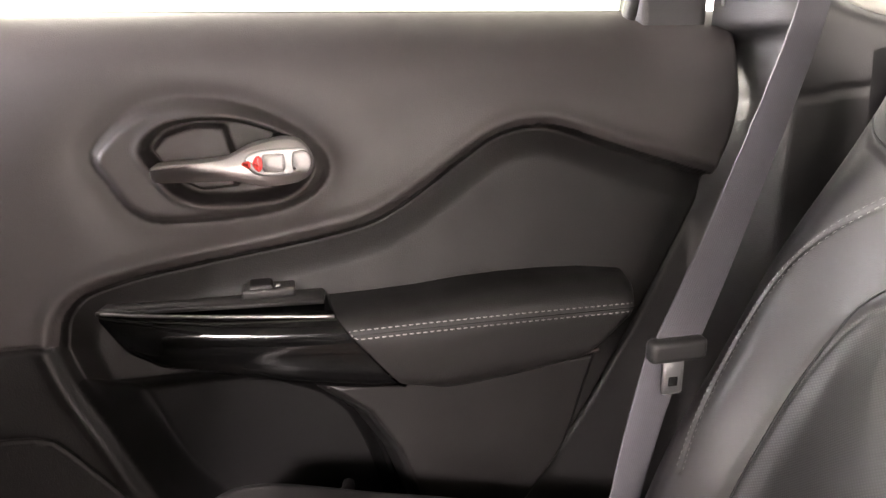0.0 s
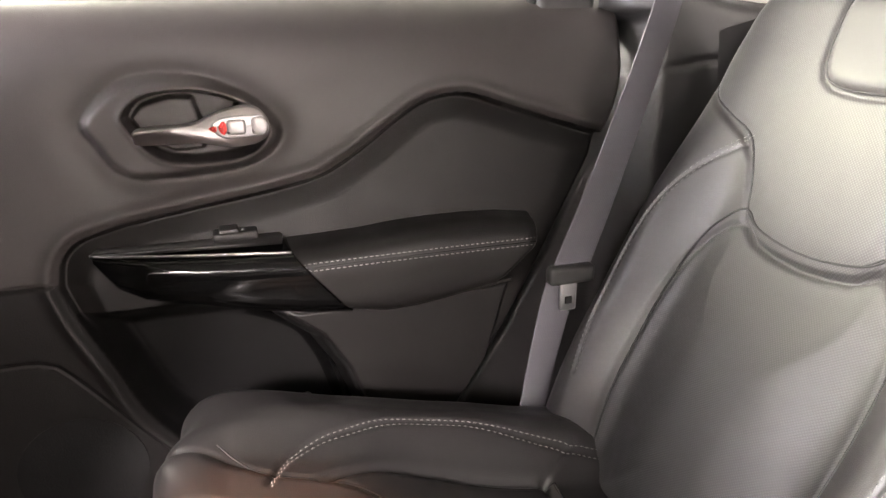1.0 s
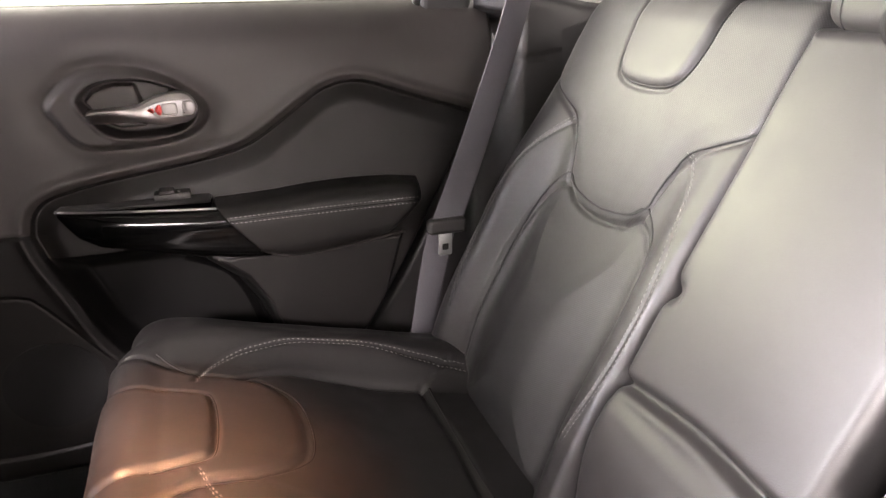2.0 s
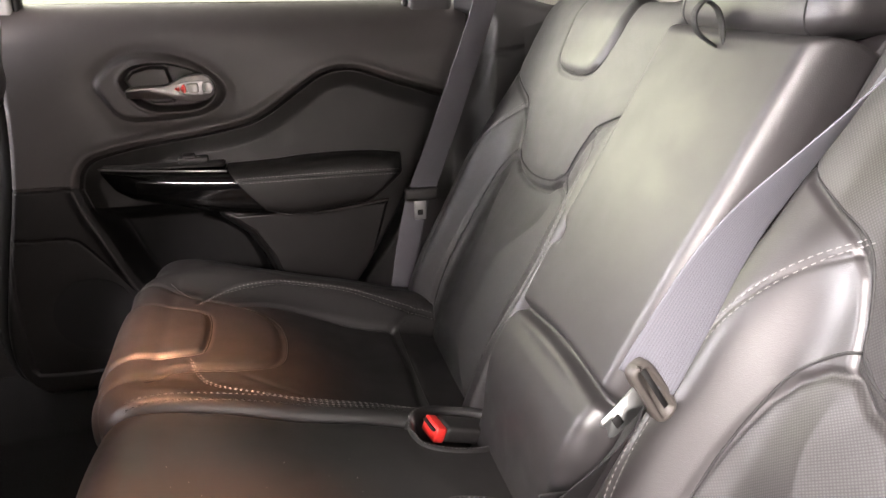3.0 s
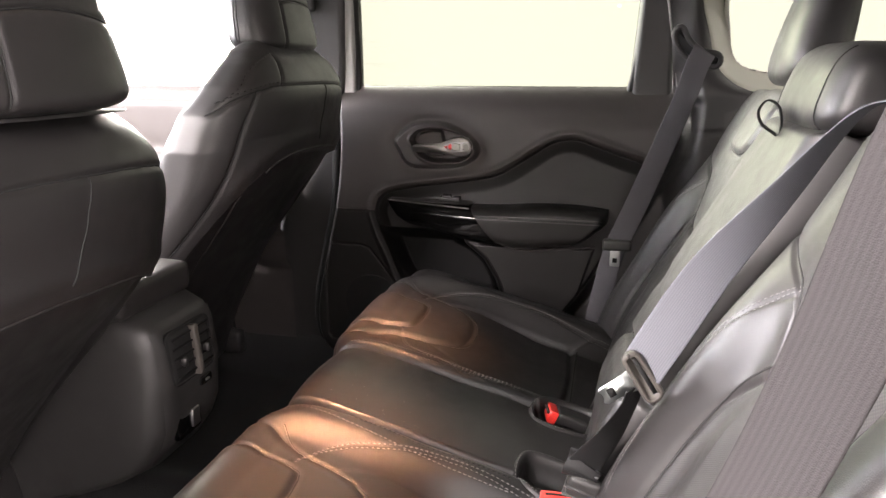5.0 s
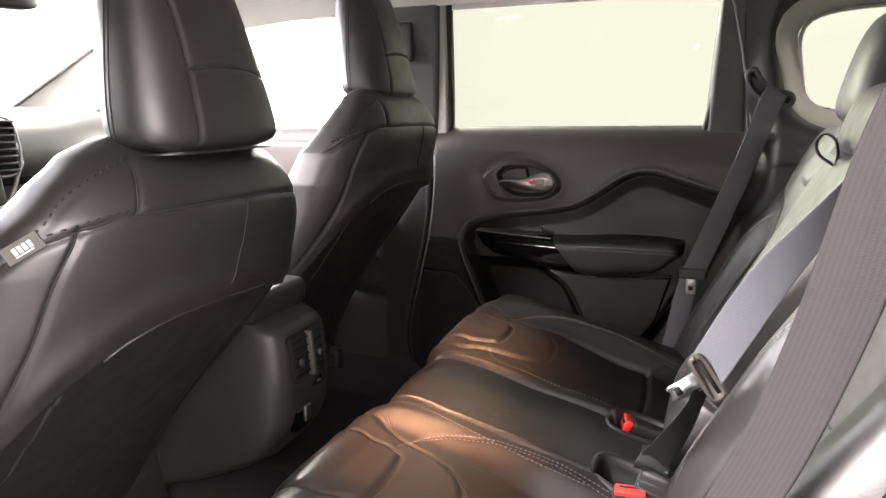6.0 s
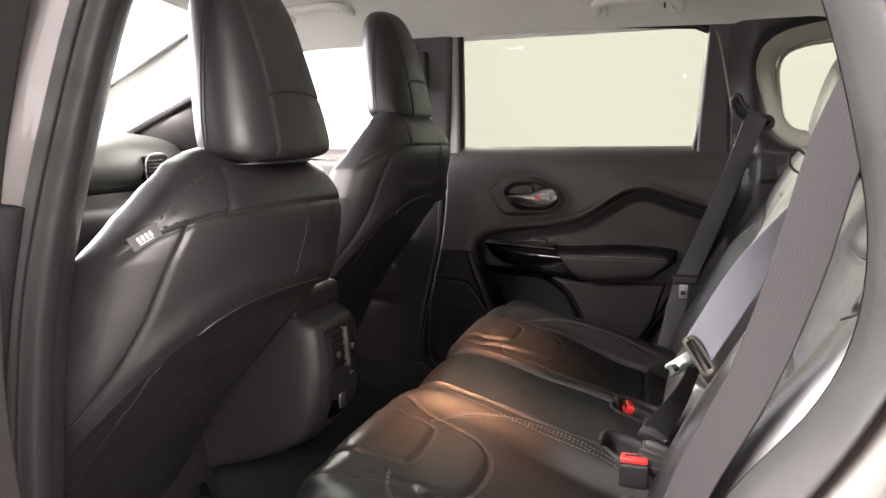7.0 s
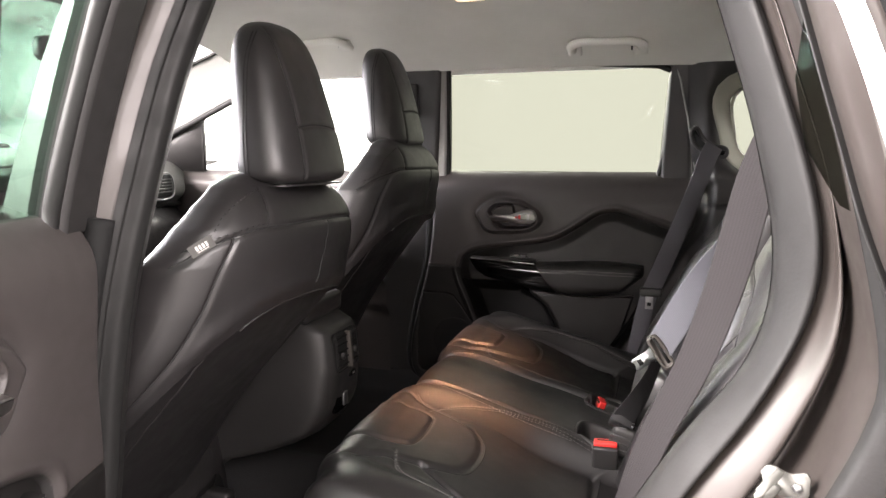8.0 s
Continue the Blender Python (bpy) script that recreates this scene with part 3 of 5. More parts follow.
# chrome lever with its red lock mark, in the bowl
LEV = [(-0.139, 1.000), (-0.136, 1.0025), (-0.125, 1.0035), (-0.10, 1.0045), (-0.075, 1.0065), (-0.060, 1.013), (-0.045, 1.019), (-0.02, 1.023), (-0.006, 1.020), (0.003, 1.010), (0.006, 0.999), (0.002, 0.988), (-0.012, 0.981),
       (-0.035, 0.979), (-0.055, 0.982), (-0.070, 0.9855), (-0.10, 0.9860), (-0.125, 0.9865), (-0.135, 0.9875), (-0.138, 0.990)]
ring = curve(LEV, 60, True)
c = ring.mean(axis=0)
stack = []
for k, (sc, d) in enumerate(((0.96, 0.012), (1.0, 0.004), (0.99, -0.003), (0.90, -0.008), (0.70, -0.011), (0.3, -0.012))):
    r = inset(ring, (1 - sc) * 0.0020)
    stack.append(np.stack([r[:, 0], 0.662 + d + 0 * r[:, 0], r[:, 1]], 1))
lever = rings("handle", np.array(stack), CHROME, door, "satin chrome pull handle")
def stud(name, ring, y0, y1, mat, label=""):
    """A small rounded inlay standing out of the lever."""
    st = [np.stack([q[:, 0], np.full(len(q), y), q[:, 1]], 1) for q, y in ((ring, y0), (ring, y1 + 0.0012), (inset(ring, 0.001), y1), (inset(ring, 0.003), y1 - 0.0003))]
    return rings(name, np.array(st), mat, lever, label)


stud("inlay", curve([(-0.058, 1.003), (-0.046, 1.0125), (-0.015, 1.0145), (0.001, 1.012), (0.003, 0.996), (-0.010, 0.9895), (-0.044, 0.9895)], 40, True), 0.655, 0.6490, SATIN, "satin inlay round the lock buttons")
stud("lock_mark", curve([(-0.060, 1.001), (-0.053, 1.0045), (-0.051, 1.0005), (-0.053, 0.9965)], 20, True), 0.655, 0.6482, RED, "red lock mark")
stud("lock_disc", curve([(-0.050, 1.001), (-0.0445, 1.0085), (-0.040, 1.001), (-0.0445, 0.9935)], 24, True), 0.655, 0.6474, RED, "red lock mark")
stud("lock_button", curve([(-0.041, 0.9955), (-0.041, 1.0075), (-0.037, 1.0095), (-0.024, 1.0095), (-0.021, 1.007), (-0.021, 0.9955), (-0.025, 0.993), (-0.037, 0.993)], 32, True), 0.655, 0.6468, CLEAR, "clear lock button")
stud("lock_knob", curve([(-0.014, 0.995), (-0.014, 1.0085), (-0.010, 1.0115), (-0.002, 1.0115), (0.003, 1.006), (0.003, 0.998), (-0.001, 0.992), (-0.010, 0.992)], 32, True), 0.655, 0.6450, CLEAR, "clear lock knob")
part("handle_pivot", block((0.035, 0.03, 0.05), (-0.015, 0.69, 1.0), 0.01), PLASTIC, door)


def ledge(name, x_at, prot, z_lo, z_hi, mat, label, n=70, m=44, wall=0.665, power=2.6, crown=0.0):
    """A rounded bar that stands out of the door: x_at(f, z), and functions of f for its reach and heights."""
    P = np.zeros((n, m, 3))
    for i in range(n):
        f = i / (n - 1)
        lo, hi, pr = z_lo(f), z_hi(f), prot(f)
        for j in range(m):
            w = math.pi * (j / (m - 1)) - math.pi / 2
            cz, sz = math.cos(w), math.sin(w)
            z = (lo + hi) / 2 + (hi - lo) / 2 * math.copysign(abs(sz) ** (2 / power), sz)
            P[i, j] = (x_at(f, z), wall - pr * abs(cz) ** (2 / power), z)
    return field(name, P, mat, door, (0, -1, 0), label)


def slant(z):
    return 0.016 + (0.862 - z) * 0.80


def mixf(f, *v):
    return float(np.interp(f, np.linspace(0, 1, len(v)), v))


def end_round(f):
    return math.sqrt(max(0.0, 1 - max(0.0, (f - 0.90) / 0.10) ** 2))


arm = ledge("armrest", lambda f, z: slant(z) * (1 - f) + (0.325 - 0.09 * max(0, 0.84 - z) / 0.06 * 0.8) * f,
            lambda f: 0.03 + 0.048 * end_round(f),
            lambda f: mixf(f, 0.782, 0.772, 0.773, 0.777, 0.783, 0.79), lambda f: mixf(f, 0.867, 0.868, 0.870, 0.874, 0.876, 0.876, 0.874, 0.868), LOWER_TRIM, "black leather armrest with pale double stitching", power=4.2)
seam(arm, [(0.022 + 0.290 * f, 0.55, 0.8608 + 0.001 * math.sin(3 * f)) for f in np.linspace(0, 1, 50)], (0, -1, 0.35), arm, 0.0009)
for dz in (0.0042, -0.0046):
    stitch(arm, [(0.022 + 0.296 * f, 0.55, 0.862 + dz + 0.001 * math.sin(3 * f)) for f in np.linspace(0, 1, 40)], arm, way=(0, -1, 0.35), length=0.004, gap=0.0025, r=0.0005)
ledge("gloss_panel", lambda f, z: -0.197 * (1 - f) + (slant(z) - 0.003) * f, lambda f: mixf(f, 0.024, 0.046, 0.056, 0.066, 0.076),
      lambda f: float(np.interp(f, [0, 0.04, 0.09, 0.2, 0.42, 0.65, 0.85, 1], [0.862, 0.846, 0.828, 0.813, 0.802, 0.786, 0.777, 0.774])), lambda f: mixf(f, 0.870, 0.868, 0.866, 0.866, 0.866), GLOSS, "piano black trim panel", power=3.4)
# thin chrome bar stands in for the reflection along the panel's top edge
tube("bright_edge", [(-0.20 + 0.212 * f, 0.648 - 0.058 * f ** 0.8, 0.8705 - 0.002 * f) for f in np.linspace(0, 1, 20)], 0.0016, CHROME, door)
# lip in the lighter trim: the highlight on this edge put into its colour
tube("armrest_piping", curve([(0.004, 0.652, 0.768), (0.045, 0.648, 0.772), (0.080, 0.640, 0.775), (0.105, 0.636, 0.768), (0.150, 0.634, 0.767), (0.210, 0.636, 0.771), (0.300, 0.642, 0.780)], 40), 0.0026, TRIM, door, "rounded lower lip of the armrest, lighter for its highlight")
# piano black band that runs from the panel down the rear side of the pocket
band = curve([(-0.035, 0.786), (0.010, 0.766), (0.045, 0.738), (0.068, 0.698), (0.085, 0.650), (0.097, 0.60)], 50)
tang = np.gradient(band, axis=0)
tang /= np.linalg.norm(tang, axis=1)[:, None]
P = np.zeros((50, 12, 3))
for j, w in enumerate(np.linspace(0, 1, 12)):
    q = band + np.stack([tang[:, 1], -tang[:, 0]], 1) * (0.036 * w - 0.002)
    P[:, j] = np.stack([q[:, 0], np.full(50, 0.671 + 0.034 * w ** 2.2), q[:, 1]], 1)
field("gloss_band", P, GLOSS, door, (0, -1, 0), "piano black band beside the pocket")
part("switch_ledge", plate([(x, 0.69 if k else 0.645 - 0.09 * (x + 0.2) * 1.0, 0.874) for x, k in ((-0.20, 0), (0.005, 0), (0.012, 1), (-0.19, 1))], (0, 0, 1), 0.006, 0.002), PLASTIC, door)
sw = part("window_switch", block((0.05, 0.028, 0.010), (-0.045, 0.650, 0.879), 0.003), PLASTIC, door)
part("switch_key", block((0.022, 0.016, 0.008), (-0.052, 0.646, 0.885), 0.003, turn=(12, 0, 0)), PLASTIC, sw)
part("switch_mark", block((0.004, 0.006, 0.0006), (-0.036, 0.645, 0.8845), 0), LABEL_INK, sw)
# the round grille opening low in the speaker panel
w = np.linspace(0, 2 * math.pi, 40, endpoint=False)
part("speaker_grille", plate([(-0.25 + 0.072 * math.cos(a), 0.6492, 0.60 + 0.072 * math.sin(a)) for a in w], (0, -1, 0), 0.004), DARK, door, "dark perforated speaker grille", False)
# cup moulding at the foot of the map pocket
tube("pocket_lip", [(-0.03 + 0.05 * math.cos(a), 0.655 - 0.035 * math.sin(a), 0.648) for a in np.linspace(0, math.pi, 16)], 0.007, PLASTIC, door)


def window_frame(parent, side, y_of):
    """Seal and slim frame round the door glass, and the tinted pane."""
    pts = [(-0.297, 1.096), (-0.292, 1.30), (-0.280, 1.455), (-0.262, 1.478), (-0.10, 1.474), (0.12, 1.457), (0.345, 1.440), (0.383, 1.424), (0.393, 1.385), (0.377, 1.24), (0.352, 1.096)]
    ring = []
    for a, b in zip(pts, pts[1:] + pts[:1]):
        ring += [(a[0] + (b[0] - a[0]) * f, y_of(a[1] + (b[1] - a[1]) * f), a[1] + (b[1] - a[1]) * f) for f in np.linspace(0, 1, 5)[:-1]]
    return ring


ring = window_frame(door, 1, lambda z: float(wall_y(z, 1)) + 0.012)
part("glass", plate([(0.04 + (x - 0.04) * 1.10, y + 0.012, z) for x, y, z in ring], (0, -1, 0), 0.004), GLASS, door, "lightly tinted door glass")
tube("window_seal", ring, 0.010, RUBBER, door, closed=True, sides=8)
part("corner_trim", plate([(x, float(wall_y(1.43, 1)) + 0.006, z) for x, z in ((0.20, 1.456), (0.345, 1.446), (0.386, 1.430), (0.398, 1.385), (0.402, 1.36), (0.41, 1.50), (0.2, 1.50))], (0, -1, 0), 0.01), PLASTIC, door)
# frame faces round the glass: front post, header, rear post
# the front post's pale colour stands in for light falling on it
pillar("front_post", (-0.375, -0.292, 1.12), (-0.352, -0.275, 1.49), 0.035, 1, PALE, door, "front window post", bulge=0.004)
pillar("rear_post", (0.350, 0.455, 1.085), (0.374, 0.430, 1.47), 0.03, 1, PLASTIC, door, bulge=0.004)

tube("gap_piping", [(0.383, 0.668, 1.452), (0.402, 0.672, 1.40), (0.425, 0.682, 1.30), (0.446, 0.697, 1.19), (0.455, 0.703, 1.14)], 0.0025, PALE, door, "pale seal edge behind the window")

# ---- rear seat ----
CUSH = [(-0.06, 0.40), (-0.085, 0.50), (-0.112, 0.60), (-0.128, 0.665), (-0.118, 0.708), (-0.08, 0.727), (0.0, 0.712), (0.1, 0.684), (0.2, 0.658), (0.3, 0.632), (0.40, 0.604)]
BACK = [(0.305, 0.575), (0.345, 0.69), (0.40, 0.80), (0.45, 0.90), (0.503, 1.0), (0.548, 1.09), (0.566, 1.125), (0.590, 1.147), (0.622, 1.14), (0.640, 1.10), (0.65, 0.95)]
rear_seat = thing("rear_bench_seat", "black leather rear bench seat with pale double stitching and perforated backrests", "car seat", (0.1, 0, 0.42))


def cushion_surface(yc, half_in, half_out, sgn, feats, n=250, m=190):
    p, nor, seg = profile(CUSH, n)
    top = int(np.argmin(np.abs(p[:, 0]) + 10 * (p[:, 1] < 0.65)))
    S = (seg - seg[top])[:, None] + np.zeros((1, m))
    yy = np.concatenate([np.linspace(-half_in, -half_in + 0.03, 14)[:-1], np.linspace(-half_in + 0.03, half_out - 0.05, m - 32), np.linspace(half_out - 0.05, half_out, 20)[1:]])
    Y = yy[None, :] + np.zeros((n, 1))
    H = feats(S, Y)
    x = p[:, 0][:, None] + nor[:, 0][:, None] * H
    z = p[:, 1][:, None] + nor[:, 1][:, None] * H
    return np.stack([x, yc + sgn * Y, z], -1)


SIDE_ST = [(-0.040, 0.088), (-0.022, 0.128), (0.008, 0.152), (0.045, 0.166), (0.105, 0.183), (0.19, 0.183), (0.30, 0.166), (0.40, 0.158)]
PAD2 = [(-0.19, 0.165), (-0.118, 0.150), (-0.048, 0.112), (0.020, 0.098), (0.055, 0.083), (0.078, 0.055), (0.085, 0.0)]
PAD1 = [(-0.20, 0.075), (-0.087, 0.068), (-0.035, 0.058), (-0.022, 0.046), (-0.018, 0.0)]
PAD2 = [(a, -b) for a, b in PAD2] + [(a, b) for a, b in PAD2[-2::-1]]
PAD1 = [(a, -b * 1.25) for a, b in PAD1] + [(a, b) for a, b in PAD1[-2::-1]]
INSERT = [(0.012, 0.098), (0.045, 0.116), (0.09, 0.130), (0.18, 0.137), (0.285, 0.136)]


def outboard(S, Y):
    """A dished middle between raised bolsters, with the nested pads and their seams."""
    a = np.abs(Y)
    mid = ease((0.182 - a) / 0.055)
    H = -mid * (0.013 * ease((S + 0.17) / 0.1) + 0.030 * ease((S - 0.03) / 0.2))
    H += np.where(Y > 0, 0.009, 0.005) * np.exp(-((a - 0.198) / 0.026) ** 2) * ease((S + 0.1) / 0.1)
    H += 0.019 * ease((-0.075 - S) / 0.06) * ease((0.21 - a) / 0.06)
    H += pad(S, Y, PAD2, 0.0032, 0.014) + pad(S, Y, PAD1, 0.0034, 0.011)
    H += groove(S, Y, PAD2, 0.0026, 0.0026, True) + groove(S, Y, PAD1, 0.0026, 0.0026, True)
    for sg in (1, -1):
        H += groove(S, Y, [(a0, sg * b0) for a0, b0 in SIDE_ST], 0.0035, 0.003 if sg > 0 else 0.0012)
        H += groove(S, Y, [(a0, sg * b0) for a0, b0 in INSERT], 0.005, 0.007 if sg > 0 else 0.001)
        H += groove(S, Y, [(0.285, sg * 0.136), (0.30, sg * 0.150), (0.33, sg * 0.170)], 0.004, 0.003)
    H += groove(S, Y, [(0.285, -0.136), (0.292, 0.0), (0.285, 0.136)], 0.006, 0.006)
    H += roll(0.292 - Y, 0.055, 0.13)
    H += roll(Y + 0.213, 0.018, 0.03)
    return H + 0.0012 * np.sin(40 * S + 13 * Y) * np.sin(31 * Y - 9 * S)


cushions = {}
for sgn in (1, -1):
    yc = 0.315 * sgn
    ob = field("cushion", cushion_surface(yc, 0.213, 0.292, sgn, outboard), LEATHER, rear_seat, (0.05, 0, 1), "outer seat cushion with nested raised pads")
    cushions[sgn] = ob
    for pts in (PAD1[1:-1], PAD2[1:-1]):
        seam(ob, [(a, yc + sgn * b, 0.72) for a, b in curve([(max(-0.085, a), b) for a, b in pts], 90)], (0, 0, 1), ob, 0.0008)
    for sg in (1, -1):
        if sg > 0:
            seam(ob, [(a * 0.97, yc + sgn * b, 0.72) for a, b in curve(INSERT, 70)], (0, 0, 1), ob, 0.0008)
        for off in (0.0035, -0.0035):
            stitch(ob, [(a * 0.97, yc + sgn * sg * (b + off), 0.72) for a, b in curve(SIDE_ST, 60)], ob)
    seam(ob, [(0.277, yc + y, 0.72) for y in np.linspace(-0.136, 0.136, 40)], (0, 0, 1), ob, 0.0008)


def middle(S, Y):
    H = 0.004 - 0.006 * (Y / 0.10) ** 2 + roll(0.102 - np.abs(Y), 0.012, 0.03)
    return H + 0.0012 * np.sin(35 * S + 20 * Y)


centre_cushion = field("centre_cushion", cushion_surface(0.0, 0.102, 0.102, 1, middle, m=120), LEATHER, rear_seat, (0.05, 0, 1), "flat centre cushion, dusty")

vs, fs = [], []
pr = profile(CUSH, 250)[0]
for k in range(36):
    x, y = random.uniform(-0.06, 0.16), random.gauss(-0.05, 0.03)
    if abs(y) > 0.09:
        continue
    z = float(np.interp(x, pr[110:, 0], pr[110:, 1])) + 0.0055 - 0.006 * (y / 0.115) ** 2
    r, a = random.uniform(0.0003, 0.0007), random.uniform(0, 3)
    i = len(vs)
    vs += [(x + r * math.cos(a + q), y + r * math.sin(a + q), z) for q in (0, 2.1, 4.2)] + [(x, y, z + r)]
    fs += [[i, i + 1, i + 3], [i + 1, i + 2, i + 3], [i + 2, i, i + 3]]
link("dust", vs, fs, LABEL_INK, rear_seat, "", False, "stuff")

# raised piped welt along both sides of the centre cushion
for sgn in (1, -1):
    for off in (0.012, 0.026):
        stitch(cushions[sgn], [(a, sgn * (0.104 + off * (1 + 0.5 * math.sin(8 * a))), 0.72) for a in np.linspace(-0.10, 0.22, 60)], cushions[sgn], DARK_THREAD if off < 0.02 else THREAD)


def back_surface(yc, half_in, half_out, sgn, feats, n=340, m=270):
    p, nor, seg = profile(BACK, n)
    Zc = p[:, 1].copy()
    top = int(np.argmax(Zc))
    Zc[top:] = Zc[top] + (seg[top:] - seg[top])
    Zc = Zc[:, None] + np.zeros((1, m))
    yy = np.linspace(-half_in, half_out, m)
    Y = yy[None, :] + np.zeros((n, 1))
    H = feats(Zc, Y)
    tuck = 0.06 * ease((Zc - 1.05) / 0.12) * np.clip(Y, 0, 1) / half_out
    return np.stack([p[:, 0][:, None] + nor[:, 0][:, None] * H, yc + sgn * (Y * (1 - tuck)), p[:, 1][:, None] + nor[:, 1][:, None] * H], -1), Zc, Y


def both(half):
    """A shape closed by its mirror image, from its top on one side to its foot and up the other."""
    return [(z, -y) for z, y in half] + [(z, y) for z, y in half[::-1] if y]


MIDDLE = 0.028
SHIELD = both([(1.30, 0.20), (1.12, 0.222), (1.045, 0.217), (1.022, 0.205), (1.002, 0.162), (0.984, 0.124), (0.955, 0.104), (0.930, 0.093), (0.912, 0.086), (0.897, 0.060), (0.890, 0.0)])
BIB = both([(1.30, 0.082), (1.14, 0.080), (1.085, 0.074), (1.056, 0.062), (1.044, 0.040), (1.041, 0.0)])
LOWER = both([(0.890, 0.0), (0.897, 0.060), (0.912, 0.086), (0.898, 0.110), (0.868, 0.130), (0.80, 0.141), (0.72, 0.141), (0.62, 0.138), (0.56, 0.135), (0.55, 0.0)][::-1])
BACK_ST = [(0.985, 0.123), (0.975, 0.137), (0.960, 0.154), (0.935, 0.172), (0.89, 0.190), (0.83, 0.198), (0.76, 0.195), (0.69, 0.180)]


def outer_back(Z, Y, proud=0.0):
    """Two tall bolsters either side of a hollow, perforated middle, with the shield-shaped shoulder panel above."""
    Yp = Y - MIDDLE
    a = np.abs(Yp)
    low = ease((1.06 - Z) / 0.20)
    H = -0.010 + 0.018 * ease((a - 0.12) / 0.07) * low - 0.024 * ease((0.185 - a) / 0.075) * low
    H += proud * ease((Yp - 0.11) / 0.07) * ease((1.12 - Z) / 0.10)
    H += pad(Z, Yp, SHIELD, 0.004, 0.03) + pad(Z, Yp, BIB, 0.005, 0.014) + pad(Z, Yp, LOWER, 0.019, 0.11)
    H += groove(Z, Yp, SHIELD, 0.0035, 0.004, True) + groove(Z, Yp, BIB, 0.0035, 0.004, True)
    H += groove(Z, Yp, LOWER, 0.0035, 0.004, True)
    for sg in (1, -1):
        H += groove(Z, Yp, [(z, sg * y) for z, y in BACK_ST], 0.0022, 0.002)
    H += roll(0.275 - Y, 0.05, 0.09) + roll(Y + 0.192, 0.022, 0.05)
    return H + 0.0010 * np.sin(30 * Z + 17 * Y) * np.sin(27 * Y)


for sgn in (1, -1):
    yc = 0.322 * sgn
    P, Zc, Y = back_surface(yc, 0.192, 0.275, sgn, functools.partial(outer_back, proud=0.0 if sgn > 0 else 0.026))
    Yp = Y - MIDDLE
    mask = ((within(Zc, Yp, curve(SHIELD, 90, True)) & ~within(Zc, Yp, curve(BIB, 70, True))) | within(Zc, Yp, curve(LOWER, 90, True)))[:-1, :-1]
    ob = field("backrest", P, [LEATHER, PERFORATED], rear_seat, (-1, 0, 0.4), "outer backrest with perforated centre", mask)
    for sg in (1, -1):
        for off in (0.0038, -0.0038):
            stitch(ob, [(0.30, yc + sgn * (MIDDLE + sg * (b + off)), a) for a, b in curve(BACK_ST, 60)], ob, way=(-1, 0, 0), length=0.0038, gap=0.0022, r=0.00045)
    for pts in (SHIELD[1:-1], BIB[1:-1], LOWER):
        seam(ob, [(0.30, yc + sgn * (MIDDLE + b), a) for a, b in curve(pts, 110)], (-1, 0, 0.0), ob, 0.0013)


def middle_back(Z, Y):
    """The closed folding armrest: a flat face with squared, rounded sides above its hinge block."""
    H = 0.034 - 0.005 * (Y / 0.125) ** 2 + np.minimum(roll(0.126 - np.abs(Y), 0.026, 0.060), roll(1.122 - Z, 0.022, 0.055) * (Z > 1.0))
    H += groove(Z, Y, [(0.782, -0.13), (0.792, 0.0), (0.782, 0.13)], 0.006, 0.016)
    H -= 0.014 * np.exp(-((Z - 0.875) / 0.010) ** 2) * ease((Y - 0.085) / 0.02)
    H += 0.004 * ease((0.775 - Z) / 0.02) - 0.026 * ease((0.74 - Z) / 0.11)
    return H


P, Zc, Y = back_surface(0.0, 0.126, 0.126, 1, middle_back, m=110)
field("centre_backrest", P, LEATHER, rear_seat, (-1, 0, 0.4), "folding centre armrest, closed")
part("back_core", block((0.05, 0.50, 0.34), (0.585, 0, 0.93), 0.012, turn=(0, 25, 0)), LEATHER, rear_seat)
part("bench_base", block((0.42, 1.16, 0.20), (0.14, 0, 0.48), 0.03), DARK, rear_seat)
part("back_shell", block((0.03, 1.14, 0.46), (0.665, 0, 0.84), 0.01, turn=(0, 4, 0)), CARPET, rear_seat)


def headrest_body(c, w, d, h, lean, parent, name, mat, label="", power=3.0, taper=0.25, n=46, m=60, feats=None, foot=4.5):
    """A leather head restraint: a stack of rounded rings, narrower towards its top."""
    R = np.zeros((n, m, 3))
    for i in range(n):
        f = i / (n - 1)
        e = math.sin(math.pi * min(1, max(0.0, f)) )
        lat = (1 - abs(2 * f - 1) ** (4.5 if f > 0.5 else foot)) ** (1 / 3.2) if 0 < f < 1 else (0.9 if f < 0.5 and foot > 5 else 0.02)
        ww = w / 2 * lat * (1 - taper * ease(np.array(f)) )
        dd = d / 2 * lat * (1 - 0.35 * f * f)
        for j in range(m):
            a = 2 * math.pi * j / m
            ca, sa = math.cos(a), math.sin(a)
            R[i, j] = (c[0] + lean * f + dd * math.copysign(abs(ca) ** (2 / power), ca), c[1] + ww * math.copysign(abs(sa) ** (2 / power), sa), c[2] + h * f)
    if feats:
        R = feats(R)
    return rings(name, R, mat, parent, label)


